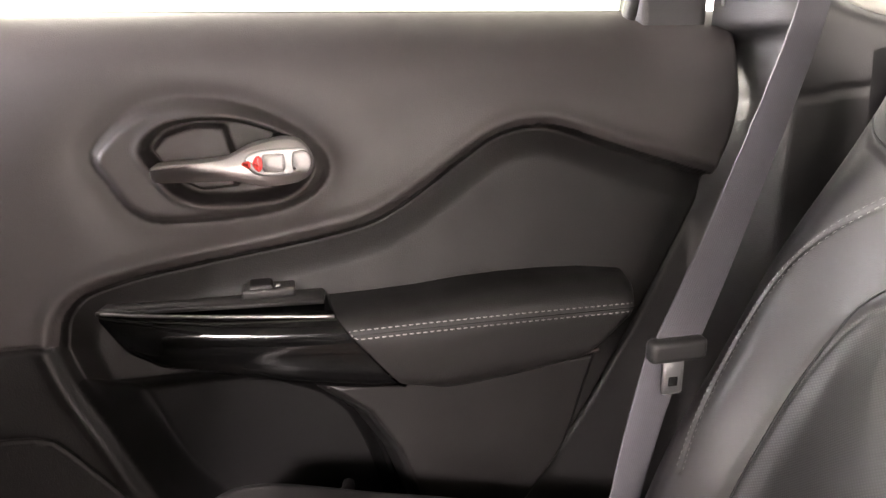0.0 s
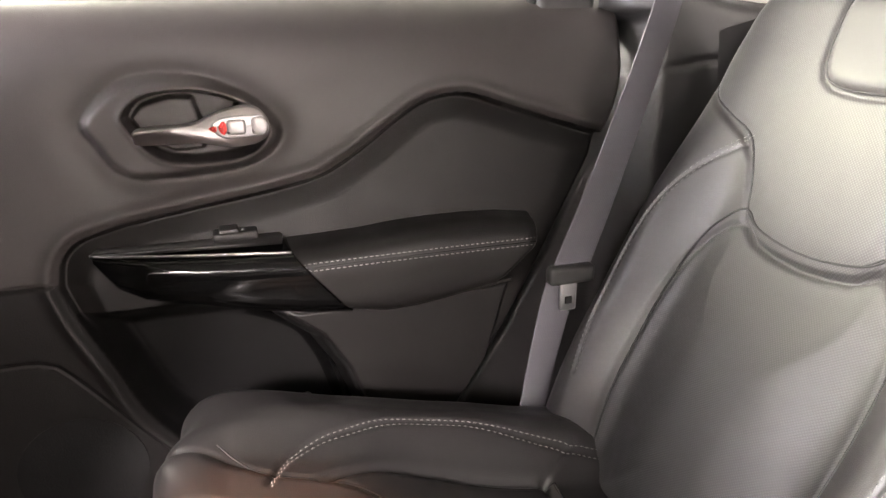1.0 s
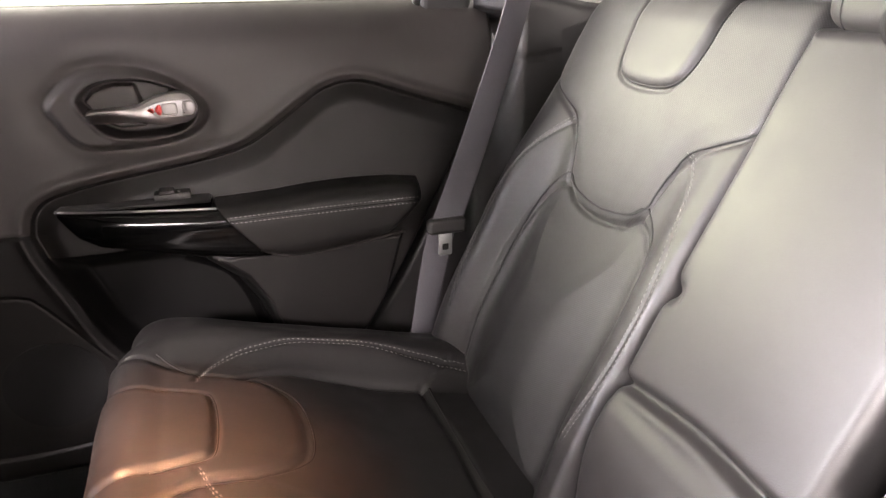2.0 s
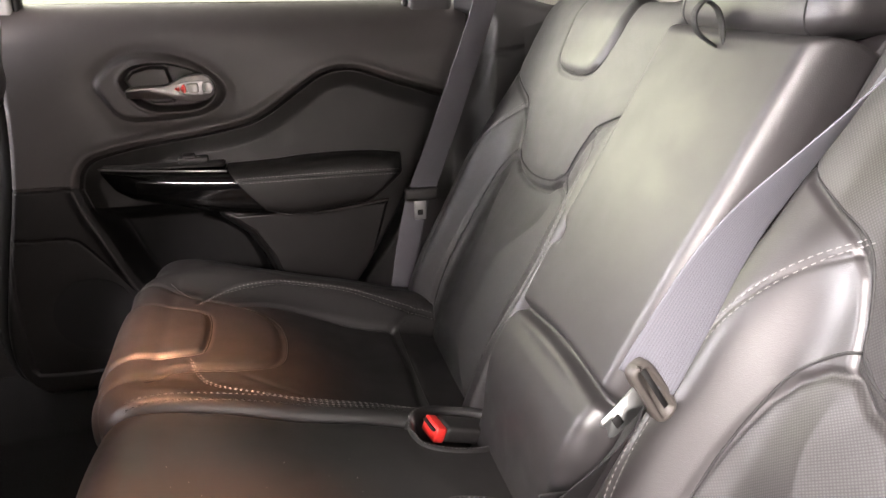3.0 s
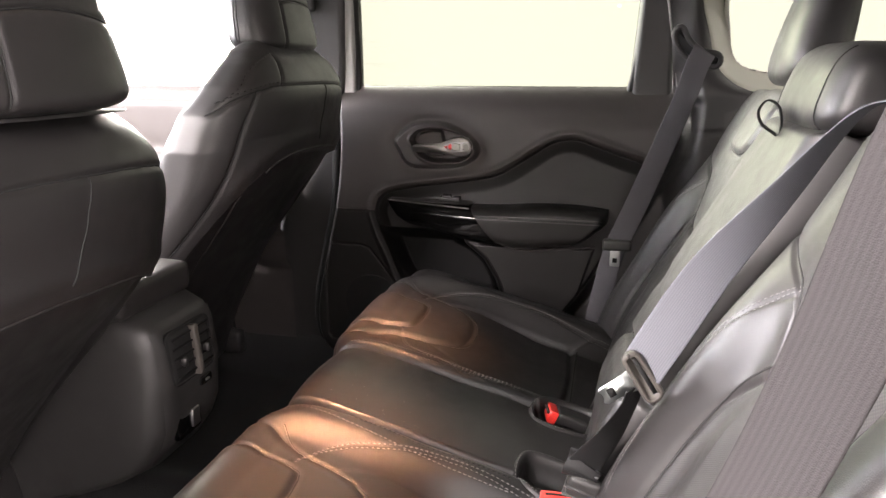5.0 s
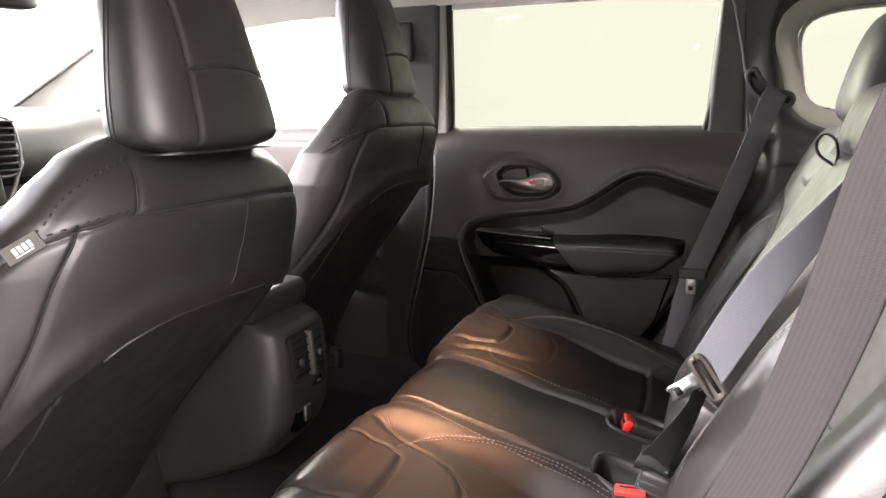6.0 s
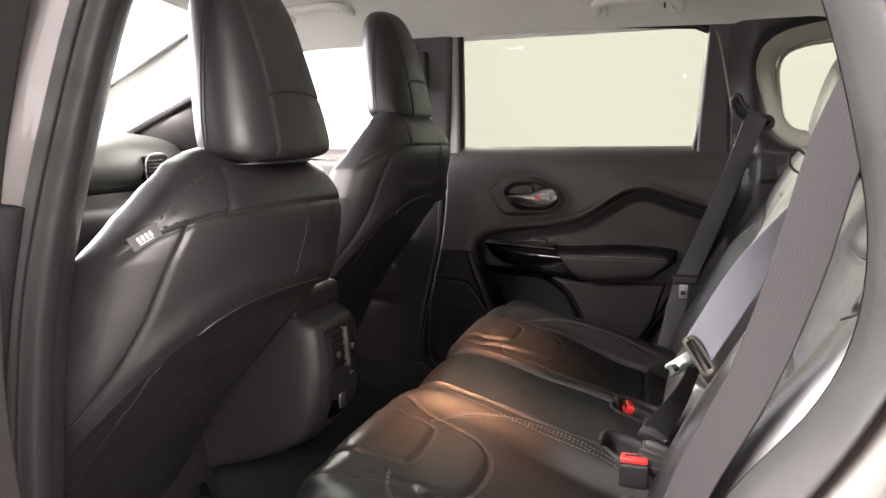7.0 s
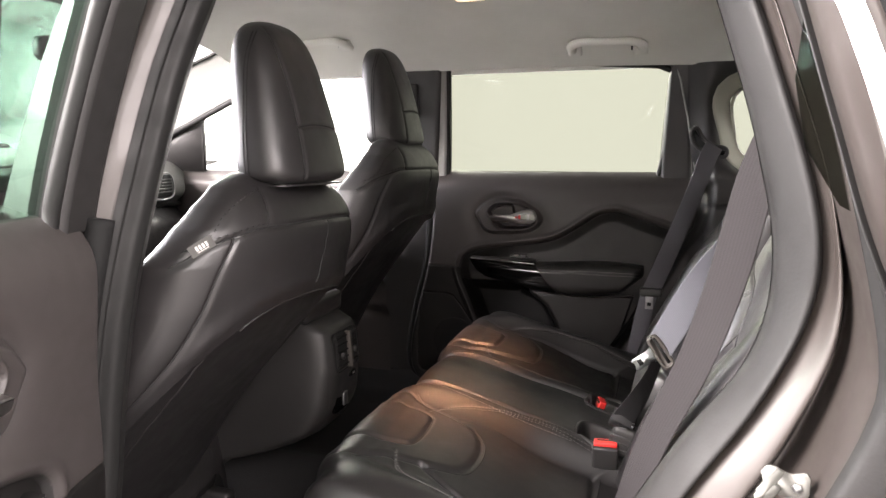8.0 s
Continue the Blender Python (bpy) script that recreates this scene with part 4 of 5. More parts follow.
# rear head restraints: the low centre one, and the outer ones
hr = thing("centre_headrest", "low black leather centre headrest on the rear seat", "headrest", (0.56, 0, 1.11))
headrest_body((0.585, -0.005, 1.112), 0.25, 0.12, 0.105, 0.012, hr, "cushion", LEATHER, taper=0.06, power=4.0)
for y in (-0.095, 0.085):
    c = hr.children[0]
    seam(c, [(0.50, y + 0.012 * math.sin(9 * (z - 1.12)), z) for z in np.linspace(1.12, 1.21, 24)], (-1, 0, 0), c)
for sgn in (1, -1):
    hr = thing("rear_headrest", "black leather outer headrest of the rear seat", "headrest", (0.61, 0.345 * sgn, 1.14), group="rear headrests")
    headrest_body((0.615, 0.345 * sgn, 1.150), 0.21, 0.10, 0.19, 0.035, hr, "cushion", LEATHER, taper=0.2)
    for k in (-0.06, 0.06):
        tube("post", [(0.615, 0.345 * sgn + k, 1.10), (0.617, 0.345 * sgn + k, 1.17)], 0.006, CHROME, hr)

# ---- front seats ----
HEAD_SEAMS = [[(0.010, 1.392), (0.008, 1.34), (0.009, 1.278), (0.007, 1.236), (0.004, 1.20), (0.001, 1.158)], [(0.007, 1.238), (0.05, 1.243), (0.103, 1.242), (0.16, 1.235)],
              [(0.022, 1.387), (-0.006, 1.345), (-0.013, 1.305), (-0.013, 1.217), (-0.004, 1.165)]]


def front_seat(upright=0.0, tagged_seam=True):
    seat = thing("front_seat", "black leather front seat with stitched shoulder seams and a tall headrest", "car seat", (-0.4, -0.375, 0.38), group="front seats")
    yc = -0.385
    n, m = 220, 300
    zz = np.linspace(0.43, 1.172, n)
    xb = np.interp(zz, [0.43, 0.54, 0.616, 0.69, 0.763, 0.80, 0.85, 0.906, 0.95, 1.0, 1.07, 1.12, 1.15, 1.165, 1.172], [-0.575, -0.515, -0.465, -0.415, -0.355, -0.322, -0.280, -0.236, -0.210, -0.190, -0.177, -0.190, -0.218, -0.240, -0.262])
    xb = np.convolve(np.pad(xb, 8, mode="edge"), np.ones(17) / 17, "valid") + upright * np.clip(1.0 - zz, 0, 1)
    half = np.interp(zz, [0.43, 0.6, 0.75, 0.9, 0.98, 1.04, 1.09, 1.125, 1.15, 1.165, 1.172], [0.21, 0.235, 0.252, 0.266, 0.268, 0.256, 0.222, 0.182, 0.145, 0.108, 0.070])
    deep = np.interp(zz, [0.43, 0.7, 0.9, 1.05, 1.12, 1.15, 1.172], [0.20, 0.20, 0.18, 0.14, 0.10, 0.07, 0.03])
    R = np.zeros((n, m, 3))
    for i in range(n):
        a = np.linspace(0, 2 * math.pi, m, endpoint=False)
        ca, sa = np.cos(a), np.sin(a)
        R[i, :, 0] = xb[i] - deep[i] / 2 + deep[i] / 2 * np.sign(ca) * np.abs(ca) ** (2 / 3.4)
        R[i, :, 1] = yc + half[i] * np.sign(sa) * np.abs(sa) ** (2 / 3.8)
        R[i, :, 2] = zz[i]
        # the wings come forward towards the sides
        R[i, :, 0] -= 0.045 * np.clip(np.abs(R[i, :, 1] - yc) / 0.26, 0, 1) ** 2.6
    Y, Z = R[:, :, 1] - yc, R[:, :, 2]
    rear = np.cos(np.linspace(0, 2 * math.pi, m, endpoint=False))[None, :] > -0.2
    SE1 = [(-0.262, 1.032), (-0.244, 1.050), (-0.217, 1.070), (-0.171, 1.083), (-0.130, 1.088), (0.03, 1.086), (0.12, 1.082), (0.20, 1.072), (0.25, 1.05)]
    SE2 = [(-0.130, 1.088), (-0.118, 1.115), (-0.105, 1.142)]
    SE3 = [(-0.187, 1.080), (-0.212, 1.030), (-0.226, 0.96), (-0.234, 0.885), (-0.243, 0.76), (-0.24, 0.6)]
    SE4 = [(0.04, 1.083), (0.027, 1.032), (0.007, 0.980)]
    SE5 = [(0.20, 0.930), (0.10, 0.955), (-0.046, 0.964), (-0.129, 0.953), (-0.182, 0.915), (-0.212, 0.855), (-0.228, 0.76), (-0.225, 0.66)]
    SE6 = [(-0.24, 1.058), (-0.216, 1.079), (-0.187, 1.107), (-0.15, 1.127), (-0.105, 1.142)]
    D = np.zeros_like(Y)
    for line, wd, dp in ((SE1, 0.003, 0.0035), (SE2, 0.003, 0.003), (SE3, 0.003, 0.003), (SE4, 0.003, 0.002), (SE6, 0.003, 0.001)):
        D += groove(Y, Z, line, wd, dp) * rear
    # the lower map-pocket panel stands proud of the shell
    ring = curve(SE5, 50)
    poly = np.vstack([ring, [(-0.22, 0.4), (0.3, 0.4), (0.3, 0.93)]])
    ins = within(Y, Z, poly)
    d5 = away(Y, Z, ring)
    D += rear * ease((0.240 - np.abs(Y)) / 0.035) * (np.where(ins, -0.012 * ease(d5 / 0.011) - 0.016 * ease(d5 / 0.10), 0.007 * np.exp(-((d5 - 0.022) / 0.022) ** 2)) + 0.003 * np.exp(-(d5 / 0.008) ** 2))
    R[:, :, 0] += D
    R[:, :, 1] += D * 0.3 * np.sign(Y) * (np.abs(Y) > 0.18)
    body = rings("backrest", R, LEATHER, seat, "leather seat back with a stitched shoulder seam")
    # dark stitches on the shoulder seam
    for run, up in ((SE1[1:5], 0.007), (SE6, 0.004)):
        stitch(body, [(-0.1, yc + y, z + up) for y, z in curve(run, 60)], body, DARK_THREAD, way=(1, 0, 0), r=0.0009, length=0.005, gap=0.005)
    for run in (SE1, SE2, SE3, SE4):
        seam(body, [(-0.1, yc + y, z) for y, z in curve(run, 80)], (1, 0, 0), body, 0.0012)
    o = base_of[body]
    tree = BVHTree.FromPolygons([v.co + o for v in body.data.vertices], [p.vertices[:] for p in body.data.polygons])
    edge = [tree.ray_cast(Vector((0.1, yc + y, z)), Vector((-1, 0, 0)))[0] for y, z in curve(SE5, 60)[:34]]
    tube("pocket_piping", [p + Vector((0.001, 0, 0)) for p in edge if p is not None], 0.0018, LEATHER, seat, "leather piping along the pocket")
    # printed tag sewn into the shoulder seam
    if tagged_seam:
        at, nrm, _, _ = tree.ray_cast(Vector((0.1, yc - 0.226, 1.070)), Vector((-1, 0, 0)))
        along = Vector((0.62, 0.62, 0.48))
        along = (along - nrm * along.dot(nrm)).normalized()
        over = nrm.cross(along)
        at = at + nrm * 0.0025
        tag = part("label_tag", plate([at + along * a + over * c for a, c in ((-0.018, -0.0085), (0.018, -0.0085), (0.018, 0.0085), (-0.018, 0.0085))], nrm, 0.004), LABEL, seat, "dark woven label with pale print", False)
        for a0, a1, c0, c1 in ((-0.009, -0.0055, -0.003, 0.004), (-0.004, -0.0005, -0.003, 0.004), (0.001, 0.0045, -0.003, 0.004), (0.006, 0.0095, -0.003, 0.004), (-0.009, 0.0085, -0.0055, -0.0042)):
            part("label_print", plate([at + nrm * 0.0006 + along * a + over * c for a, c in ((a0, c0), (a1, c0), (a1, c1), (a0, c1))], nrm, 0.0008), LABEL_INK, tag, "", False)
    # headrest with a seam down its back and a cap seam

    def feats(Rh):
        Yh, Zh = Rh[:, :, 1] + 0.430, Rh[:, :, 2]
        back = Rh[:, :, 0] > Rh[:, :, 0].mean(axis=1)[:, None]
        d = sum(groove(Yh, Zh, run, 0.003, 0.003) for run in HEAD_SEAMS[:2])
        Rh[:, :, 0] += d * back
        return Rh
    head = headrest_body((-0.228, -0.364, 1.146), 0.248, 0.125, 0.264, -0.045, seat, "headrest", LEATHER, "tall leather headrest", taper=0.30, n=170, m=260, power=2.7, feats=feats, foot=16)
    for run in HEAD_SEAMS[:2]:
        seam(head, [(-0.1, y - 0.430, z) for y, z in curve(run, 70)], (1, 0, 0), head, 0.0011)
    for dx in (0.0, 0.006):
        seam(head, [(-0.268 + dx, y - 0.430, z) for y, z in curve(HEAD_SEAMS[2], 70)], (0.35, -0.94, 0), head, 0.0009)
    for k in (-0.07, 0.07):
        tube("headrest_post", [(-0.25, -0.375 + k, 1.10), (-0.25, -0.375 + k, 1.19)], 0.007, PLASTIC, seat)
    # cushion and its base
    P = np.zeros((50, 60, 3))
    pr, _, _ = profile([(-0.56, 0.46), (-0.57, 0.58), (-0.60, 0.64), (-0.66, 0.655), (-0.80, 0.68), (-0.88, 0.66), (-0.90, 0.56)], 50)
    for j, y in enumerate(np.linspace(-0.25, 0.25, 60)):
        q = abs(y) / 0.25
        P[:, j] = np.stack([pr[:, 0], np.full(50, yc + y), pr[:, 1] + 0.03 * math.exp(-((q - 0.75) / 0.2) ** 2) - 0.10 * max(0, (q - 0.85) / 0.15) ** 2], 1)
    field("cushion", P, LEATHER, seat, (0, 0, 1))
    part("seat_base", block((0.40, 0.44, 0.12), (-0.76, yc, 0.51), 0.03), PLASTIC, seat)
    for k in (-0.19, 0.19):
        part("seat_rail", block((0.50, 0.035, 0.06), (-0.76, yc + k, 0.43), 0.01), PLASTIC, seat)
    part("recliner_cover", block((0.14, 0.03, 0.10), (-0.62, yc - 0.235, 0.60), 0.012), PLASTIC, seat)
    return seat


driver_seat = front_seat()
driver_seat["label"] = "black leather driver seat with a stitched shoulder seam and woven label"
mate = front_seat(0.15, False)
mate.location = (-0.4 - 0.066, -0.375 + 0.755, 0.38 + 0.066)
for o in mate.children:
    if o.name.startswith("headrest"):
        o.location.x -= 0.045          # its headrest is tilted further forward
mate["label"] = "black leather front passenger seat with its headrest tilted forward"

# ---- the open rear door on the driver's side: the same door mirrored and swung out on its hinges ----
hinge = Vector((-0.352, -0.775, 0))
SWING = 74
m = Matrix.Translation(hinge) @ pose(0, 0, 0, 0, 0, -SWING) @ Matrix.Translation((0, 0, 1.1)) @ pose(0, 0, 0, -11, 0, 0) @ Matrix.Translation((0, 0, -1.1)) @ Matrix.Translation(-hinge) @ Matrix.Diagonal((1, -1, 1, 1)) @ Matrix.Translation((0, 0.72, 0.42))
open_door = copy_thing(door, m)
open_door.name = "door_2"
for o in open_door.children:
    if o.name.startswith("glass"):
        o.data = o.data.copy()
        o.data.materials[0] = GREEN_GLASS
    # no light painted on this door's post: plain black plastic
    if o.name.startswith("front_post"):
        o.data = o.data.copy()
        o.data.materials[0] = PLASTIC
open_door["label"] = "open black rear door with green-tinted glass, swung out"


# ---- the door opening on the driver's side ----
def loft(name, lines, mat, parent, out, label="", n=70, m=6):
    """A smooth sheet through a row of lines, each a few control points."""
    L = np.array([curve(l, n) for l in lines])
    k = len(lines)
    P = np.zeros((n, (k - 1) * m + 1, 3))
    for i in range(n):
        P[i] = curve(L[:, i], (k - 1) * m + 1) if k > 2 else L[0, i] + (L[1, i] - L[0, i]) * np.linspace(0, 1, m + 1)[:, None]
    return field(name, P, mat, parent, out, label)


near = side_trim[-1]
CA = [(0.33, 1.47), (0.385, 1.40), (0.429, 1.274), (0.452, 1.188), (0.466, 1.11), (0.463, 1.038), (0.44, 0.978), (0.394, 0.912), (0.346, 0.828), (0.30, 0.74), (0.25, 0.64), (0.20, 0.52), (0.15, 0.42)]
CB = [(0.36, 1.475), (0.415, 1.40), (0.474, 1.234), (0.50, 1.13), (0.496, 1.05), (0.458, 0.959), (0.396, 0.857), (0.345, 0.76), (0.29, 0.64), (0.24, 0.52), (0.19, 0.42)]
CC = [(0.385, 1.46), (0.43, 1.39), (0.486, 1.23), (0.51, 1.14), (0.532, 1.035), (0.527, 0.98), (0.496, 0.90), (0.45, 0.80), (0.40, 0.66), (0.36, 0.52), (0.32, 0.40)]
CD = [(0.40, 1.45), (0.44, 1.38), (0.487, 1.226), (0.512, 1.14), (0.552, 1.035), (0.556, 0.97), (0.53, 0.88), (0.49, 0.78), (0.44, 0.64), (0.40, 0.52), (0.36, 0.40)]


def line(pts, y, dx=0.0, lean=0.0):
    """A side-view line set at the depth y, leaning in towards the roof above the sill."""
    return [(x + dx, y + lean * max(0.0, z - 1.13) / 0.35, z) for x, z in pts]


loft("quarter_inner_trim", [line(CA, -0.52, 0.14, 0.05), line(CA, -0.60, 0.075, 0.05), line(CA, -0.66, 0.02, 0.05), line(CA, -0.685, 0.0, 0.05)], PLASTIC, near, (-0.5, -1, 0), "black inner trim beside the seat")
loft("door_seal", [line(CA, -0.684, 0.001, 0.05), line(CA, -0.705, 0.006, 0.05), line(CB, -0.728, -0.006, 0.05), line(CB, -0.716, 0.002, 0.05)], RUBBER, near, (-0.6, -1, 0), "thick rubber door seal", m=8)


def blend(f, dx=0.0):
    return [tuple(p) for p in curve(CB, 11) * (1 - f) + curve(CC, 11) * f + np.array([dx, 0])]


loft("inner_flange", [line(CB, -0.712, 0.001, 0.05), line(CB, -0.722, 0.010, 0.05), line(blend(0.42), -0.738, 0.004, 0.05), line(blend(0.50), -0.732, 0.006, 0.05), line(blend(0.62), -0.700, 0.006, 0.05),
                      line(blend(0.84), -0.700, 0.004, 0.05), line(blend(0.96), -0.755, 0.0, 0.05), line(CC, -0.80, 0.0, 0.05)], PAINT, near, (-0.6, -1, 0), "painted door flange", m=8)
loft("outer_seal", [line(CC, -0.799, 0.0, 0.05), line(CC, -0.812, 0.005, 0.05), line(CD, -0.820, -0.004, 0.05), line(CD, -0.815, 0.004, 0.05)], RUBBER, near, (-0.6, -1, 0), m=4)
loft("quarter_panel", [line(CD, -0.812, 0.003, 0.05), line(CD, -0.845, 0.0, 0.05), line(CD, -0.868, 0.012, 0.06), line(CD, -0.885, 0.06, 0.08), [(1.0 + 0.1 * k / 10, -0.89 + 0.012 * (10 - k) * 0.8, 1.45 - 0.105 * k) for k in range(11)]], PAINT, near, (0, -1, 0), "grey-brown painted quarter panel", m=10)
loft("drip_moulding", [[(0.42, -0.79, 1.44), (0.475, -0.845, 1.30), (0.515, -0.878, 1.17), (0.53, -0.885, 1.13)], [(0.436, -0.80, 1.44), (0.490, -0.853, 1.30), (0.530, -0.884, 1.17), (0.545, -0.889, 1.13)]], CHROME, near, (0, -1, 0.2), "bright window moulding")
loft("quarter_outer_glass", [[(0.445, -0.795, 1.44), (0.50, -0.850, 1.30), (0.54, -0.882, 1.17)], [(0.9, -0.80, 1.44), (0.95, -0.855, 1.30), (1.0, -0.884, 1.17)]], GLOSS, near, (0, -1, 0.2))
BA = [(-0.19, -0.585, 1.475), (-0.215, -0.60, 1.40), (-0.25, -0.63, 1.28), (-0.288, -0.68, 1.06), (-0.322, -0.685, 0.90), (-0.345, -0.685, 0.75), (-0.375, -0.685, 0.55), (-0.39, -0.685, 0.40)]


def bl(dx, dy):
    return [(x + dx, y + dy, z) for x, y, z in BA]


loft("pillar_trim", [bl(-0.16, 0.06), bl(-0.07, 0.055), bl(-0.02, 0.035), bl(0.0, 0.0), bl(0.0, -0.012)], PLASTIC, near, (1, 0.4, 0), "black centre pillar trim")
loft("pillar_seal", [bl(0.001, -0.010), bl(0.018, -0.016), bl(0.020, -0.036), bl(0.006, -0.048), bl(0.012, -0.056), bl(0.004, -0.066)], RUBBER, near, (1, 0, 0), "rounded rubber seal on the pillar", m=8)
loft("pillar_frame", [bl(0.002, -0.062), bl(-0.014, -0.08), bl(-0.02, -0.10), bl(-0.05, -0.125), bl(-0.10, -0.13)], PAINT, near, (1, -0.3, 0), "painted pillar frame", m=8)
part("rocker", block((0.75, 0.14, 0.14), (-0.05, -0.79, 0.36), 0.03), PAINT, near)
part("sill_plate", block((0.70, 0.10, 0.012), (-0.05, -0.70, 0.44), 0.004), PLASTIC, near)
part("header_seal", block((0.62, 0.04, 0.03), (0.08, -0.655, 1.475), 0.012), RUBBER, near)
part("header", block((0.66, 0.14, 0.05), (0.09, -0.73, 1.50), 0.02), PAINT, near)

# lock striker on the opening's rear flange
striker = thing("lock_striker", "pale zinc-coated lock striker bolted to the door flange", "striker", (0.474, -0.77, 0.915))
part("striker_plate", plate([(0.474 + 0.018 * x, -0.781 - 0.006 * x, 0.912 + 0.62 * z) for x, z in curve([(-1, 0.012), (-0.6, 0.022), (0.2, 0.016), (0.9, 0.022), (1.1, 0.0), (0.8, -0.020), (0.1, -0.018), (-0.7, -0.014)], 32, True)], (-0.5, -1, 0), 0.004, 0.001), STRIKER, striker)
for k in (-0.012, 0.013):
    tube("bolt", [(0.474 + 0.8 * k, -0.780 - 0.3 * k, 0.912), (0.473 + 0.8 * k, -0.7835 - 0.3 * k, 0.912)], 0.0045, SATIN, striker, sides=6)
tube("striker_loop", curve([(0.468, -0.782, 0.908), (0.455, -0.805, 0.908), (0.450, -0.812, 0.914), (0.456, -0.808, 0.922), (0.470, -0.784, 0.924)], 20), 0.0038, STRIKER, striker)

# ---- seat belts ----
def outer_belt(side, webbing, label, twist):
    """A three-point belt hanging beside the backrest, from its guide in the trim to the floor."""
    b = thing("seat_belt", label, "seat belt", (0.31, 0.58 * side, 0.60), group="outer rear seat belts")
    strap("webbing", [(0.498, 0.630 * side, 1.215), (0.482, 0.602 * side, 1.185), (0.466, 0.580 * side, 1.135), (0.440, 0.574 * side, 1.06), (0.413, 0.572 * side, 0.985), (0.380, 0.570 * side, 0.895), (0.348, 0.570 * side, 0.812)],
          [(1, 0.35 * twist * side, -0.3), (1, 0.3 * twist * side, -0.1), (1, 0.1 * side, 0), (1, 0, 0), (1, 0, 0), (1, 0, 0), (1, 0, 0)], 0.048, 0.0018, webbing, b)
    strap("lower_webbing", [(0.346, 0.576 * side, 0.815), (0.326, 0.580 * side, 0.72), (0.305, 0.582 * side, 0.60)], [(1, 0, 0), (1, 0.1 * side, 0), (1, 0.3 * side, 0)], 0.046, 0.0018, webbing, b)
    tongue = part("tongue_cover", block((0.062, 0.018, 0.024), (0.347, 0.567 * side, 0.808), 0.007, 3), PLASTIC, b)
    part("tongue", block((0.022, 0.003, 0.040), (0.344, 0.565 * side, 0.780), 0.003), SATIN, b, "bare steel tongue")
    part("tongue_slot", block((0.010, 0.004, 0.010), (0.344, 0.5645 * side, 0.774), 0.001), DARK, tongue)
    return b


outer_belt(1, WEB_MID, "mid grey seat belt hanging beside the passenger-side backrest", 1)
nb = thing("seat_belt", "grey seat belt hanging across the driver-side backrest, shade put into its colour", "seat belt", (0.33, -0.58, 0.62), group="outer rear seat belts")
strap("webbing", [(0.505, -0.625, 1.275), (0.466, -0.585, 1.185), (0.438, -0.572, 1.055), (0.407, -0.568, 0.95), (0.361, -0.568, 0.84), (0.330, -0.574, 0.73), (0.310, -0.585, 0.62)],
      [(0.8, -0.6, 0), (0.75, -0.6, 0), (0.72, -0.6, 0), (0.8, -0.55, 0), (0.7, -0.7, 0), (0.6, -0.8, 0), (0.5, -0.8, 0)], 0.048, 0.0018, WEB_SHADED, nb)
part("anchor", block((0.05, 0.02, 0.03), (0.315, -0.585, 0.635), 0.006), PLASTIC, nb)

guide = thing("belt_guide", "black slotted belt guide set in the pillar trim", "belt guide", (0.49, 0.66, 1.21))
ring = curve([(0.440, 1.258), (0.452, 1.262), (0.466, 1.238), (0.492, 1.216), (0.524, 1.208), (0.532, 1.194), (0.520, 1.182), (0.480, 1.192), (0.450, 1.216), (0.438, 1.240)], 48, True)
tube("rim", [(x, 0.652 - 0.012 * (x - 0.44) / 0.1, z) for x, z in ring], 0.006, PLASTIC, guide, closed=True)
part("slot", plate([(x, 0.651 - 0.012 * (x - 0.44) / 0.1, z) for x, z in ring], (0, -1, 0), 0.003), DARK, guide)

centre_belt = thing("centre_seat_belt", "grey centre seat belt with loose steel tongue", "seat belt", (0.33, -0.075, 0.64))
strap("webbing", [(0.575, -0.235, 1.165), (0.538, -0.222, 1.148), (0.488, -0.203, 1.07), (0.434, -0.178, 0.98), (0.386, -0.176, 0.888), (0.370, -0.176, 0.856)],
      [(0.3, 0.9, 0.0), (0.5, 0.7, -0.2), (0.70, 0.0, -0.4), (0.74, -0.36, -0.5), (0.74, -0.36, -0.5), (0.74, -0.36, -0.5)], 0.050, 0.0018, WEB, centre_belt)
# same belt as above, the shade below the tongue put into its colour
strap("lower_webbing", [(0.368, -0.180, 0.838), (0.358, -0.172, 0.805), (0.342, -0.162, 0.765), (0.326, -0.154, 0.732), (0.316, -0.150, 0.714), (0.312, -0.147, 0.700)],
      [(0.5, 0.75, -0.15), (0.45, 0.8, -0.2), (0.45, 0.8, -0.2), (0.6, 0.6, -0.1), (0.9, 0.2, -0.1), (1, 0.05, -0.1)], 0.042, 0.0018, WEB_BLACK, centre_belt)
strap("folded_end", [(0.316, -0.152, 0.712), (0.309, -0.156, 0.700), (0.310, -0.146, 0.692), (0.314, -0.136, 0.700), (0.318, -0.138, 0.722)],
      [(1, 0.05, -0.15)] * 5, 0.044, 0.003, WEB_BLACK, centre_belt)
ring = curve([(-0.034, 0.0), (-0.031, 0.010), (-0.020, 0.0135), (0.0, 0.0145), (0.020, 0.0145), (0.033, 0.012), (0.038, 0.0), (0.033, -0.011), (0.018, -0.0125), (0.0, -0.012), (-0.020, -0.0115), (-0.031, -0.009)], 48, True)
ex = Vector((0.55, 0.0, -0.83)).normalized()
ey = Vector((0.90, 0.19, 0.40))
ey = (ey - ex * ey.dot(ex)).normalized()
ez = ex.cross(ey)
if ez.y > 0:
    ez = -ez
M = Matrix.Translation((0.371, -0.180, 0.852)) @ Matrix((ex, ey, ez)).transposed().to_4x4() @ Matrix.Scale(0.92, 4)
facing = tuple(M.to_3x3() @ Vector((0, 0, 1)))
stack = []
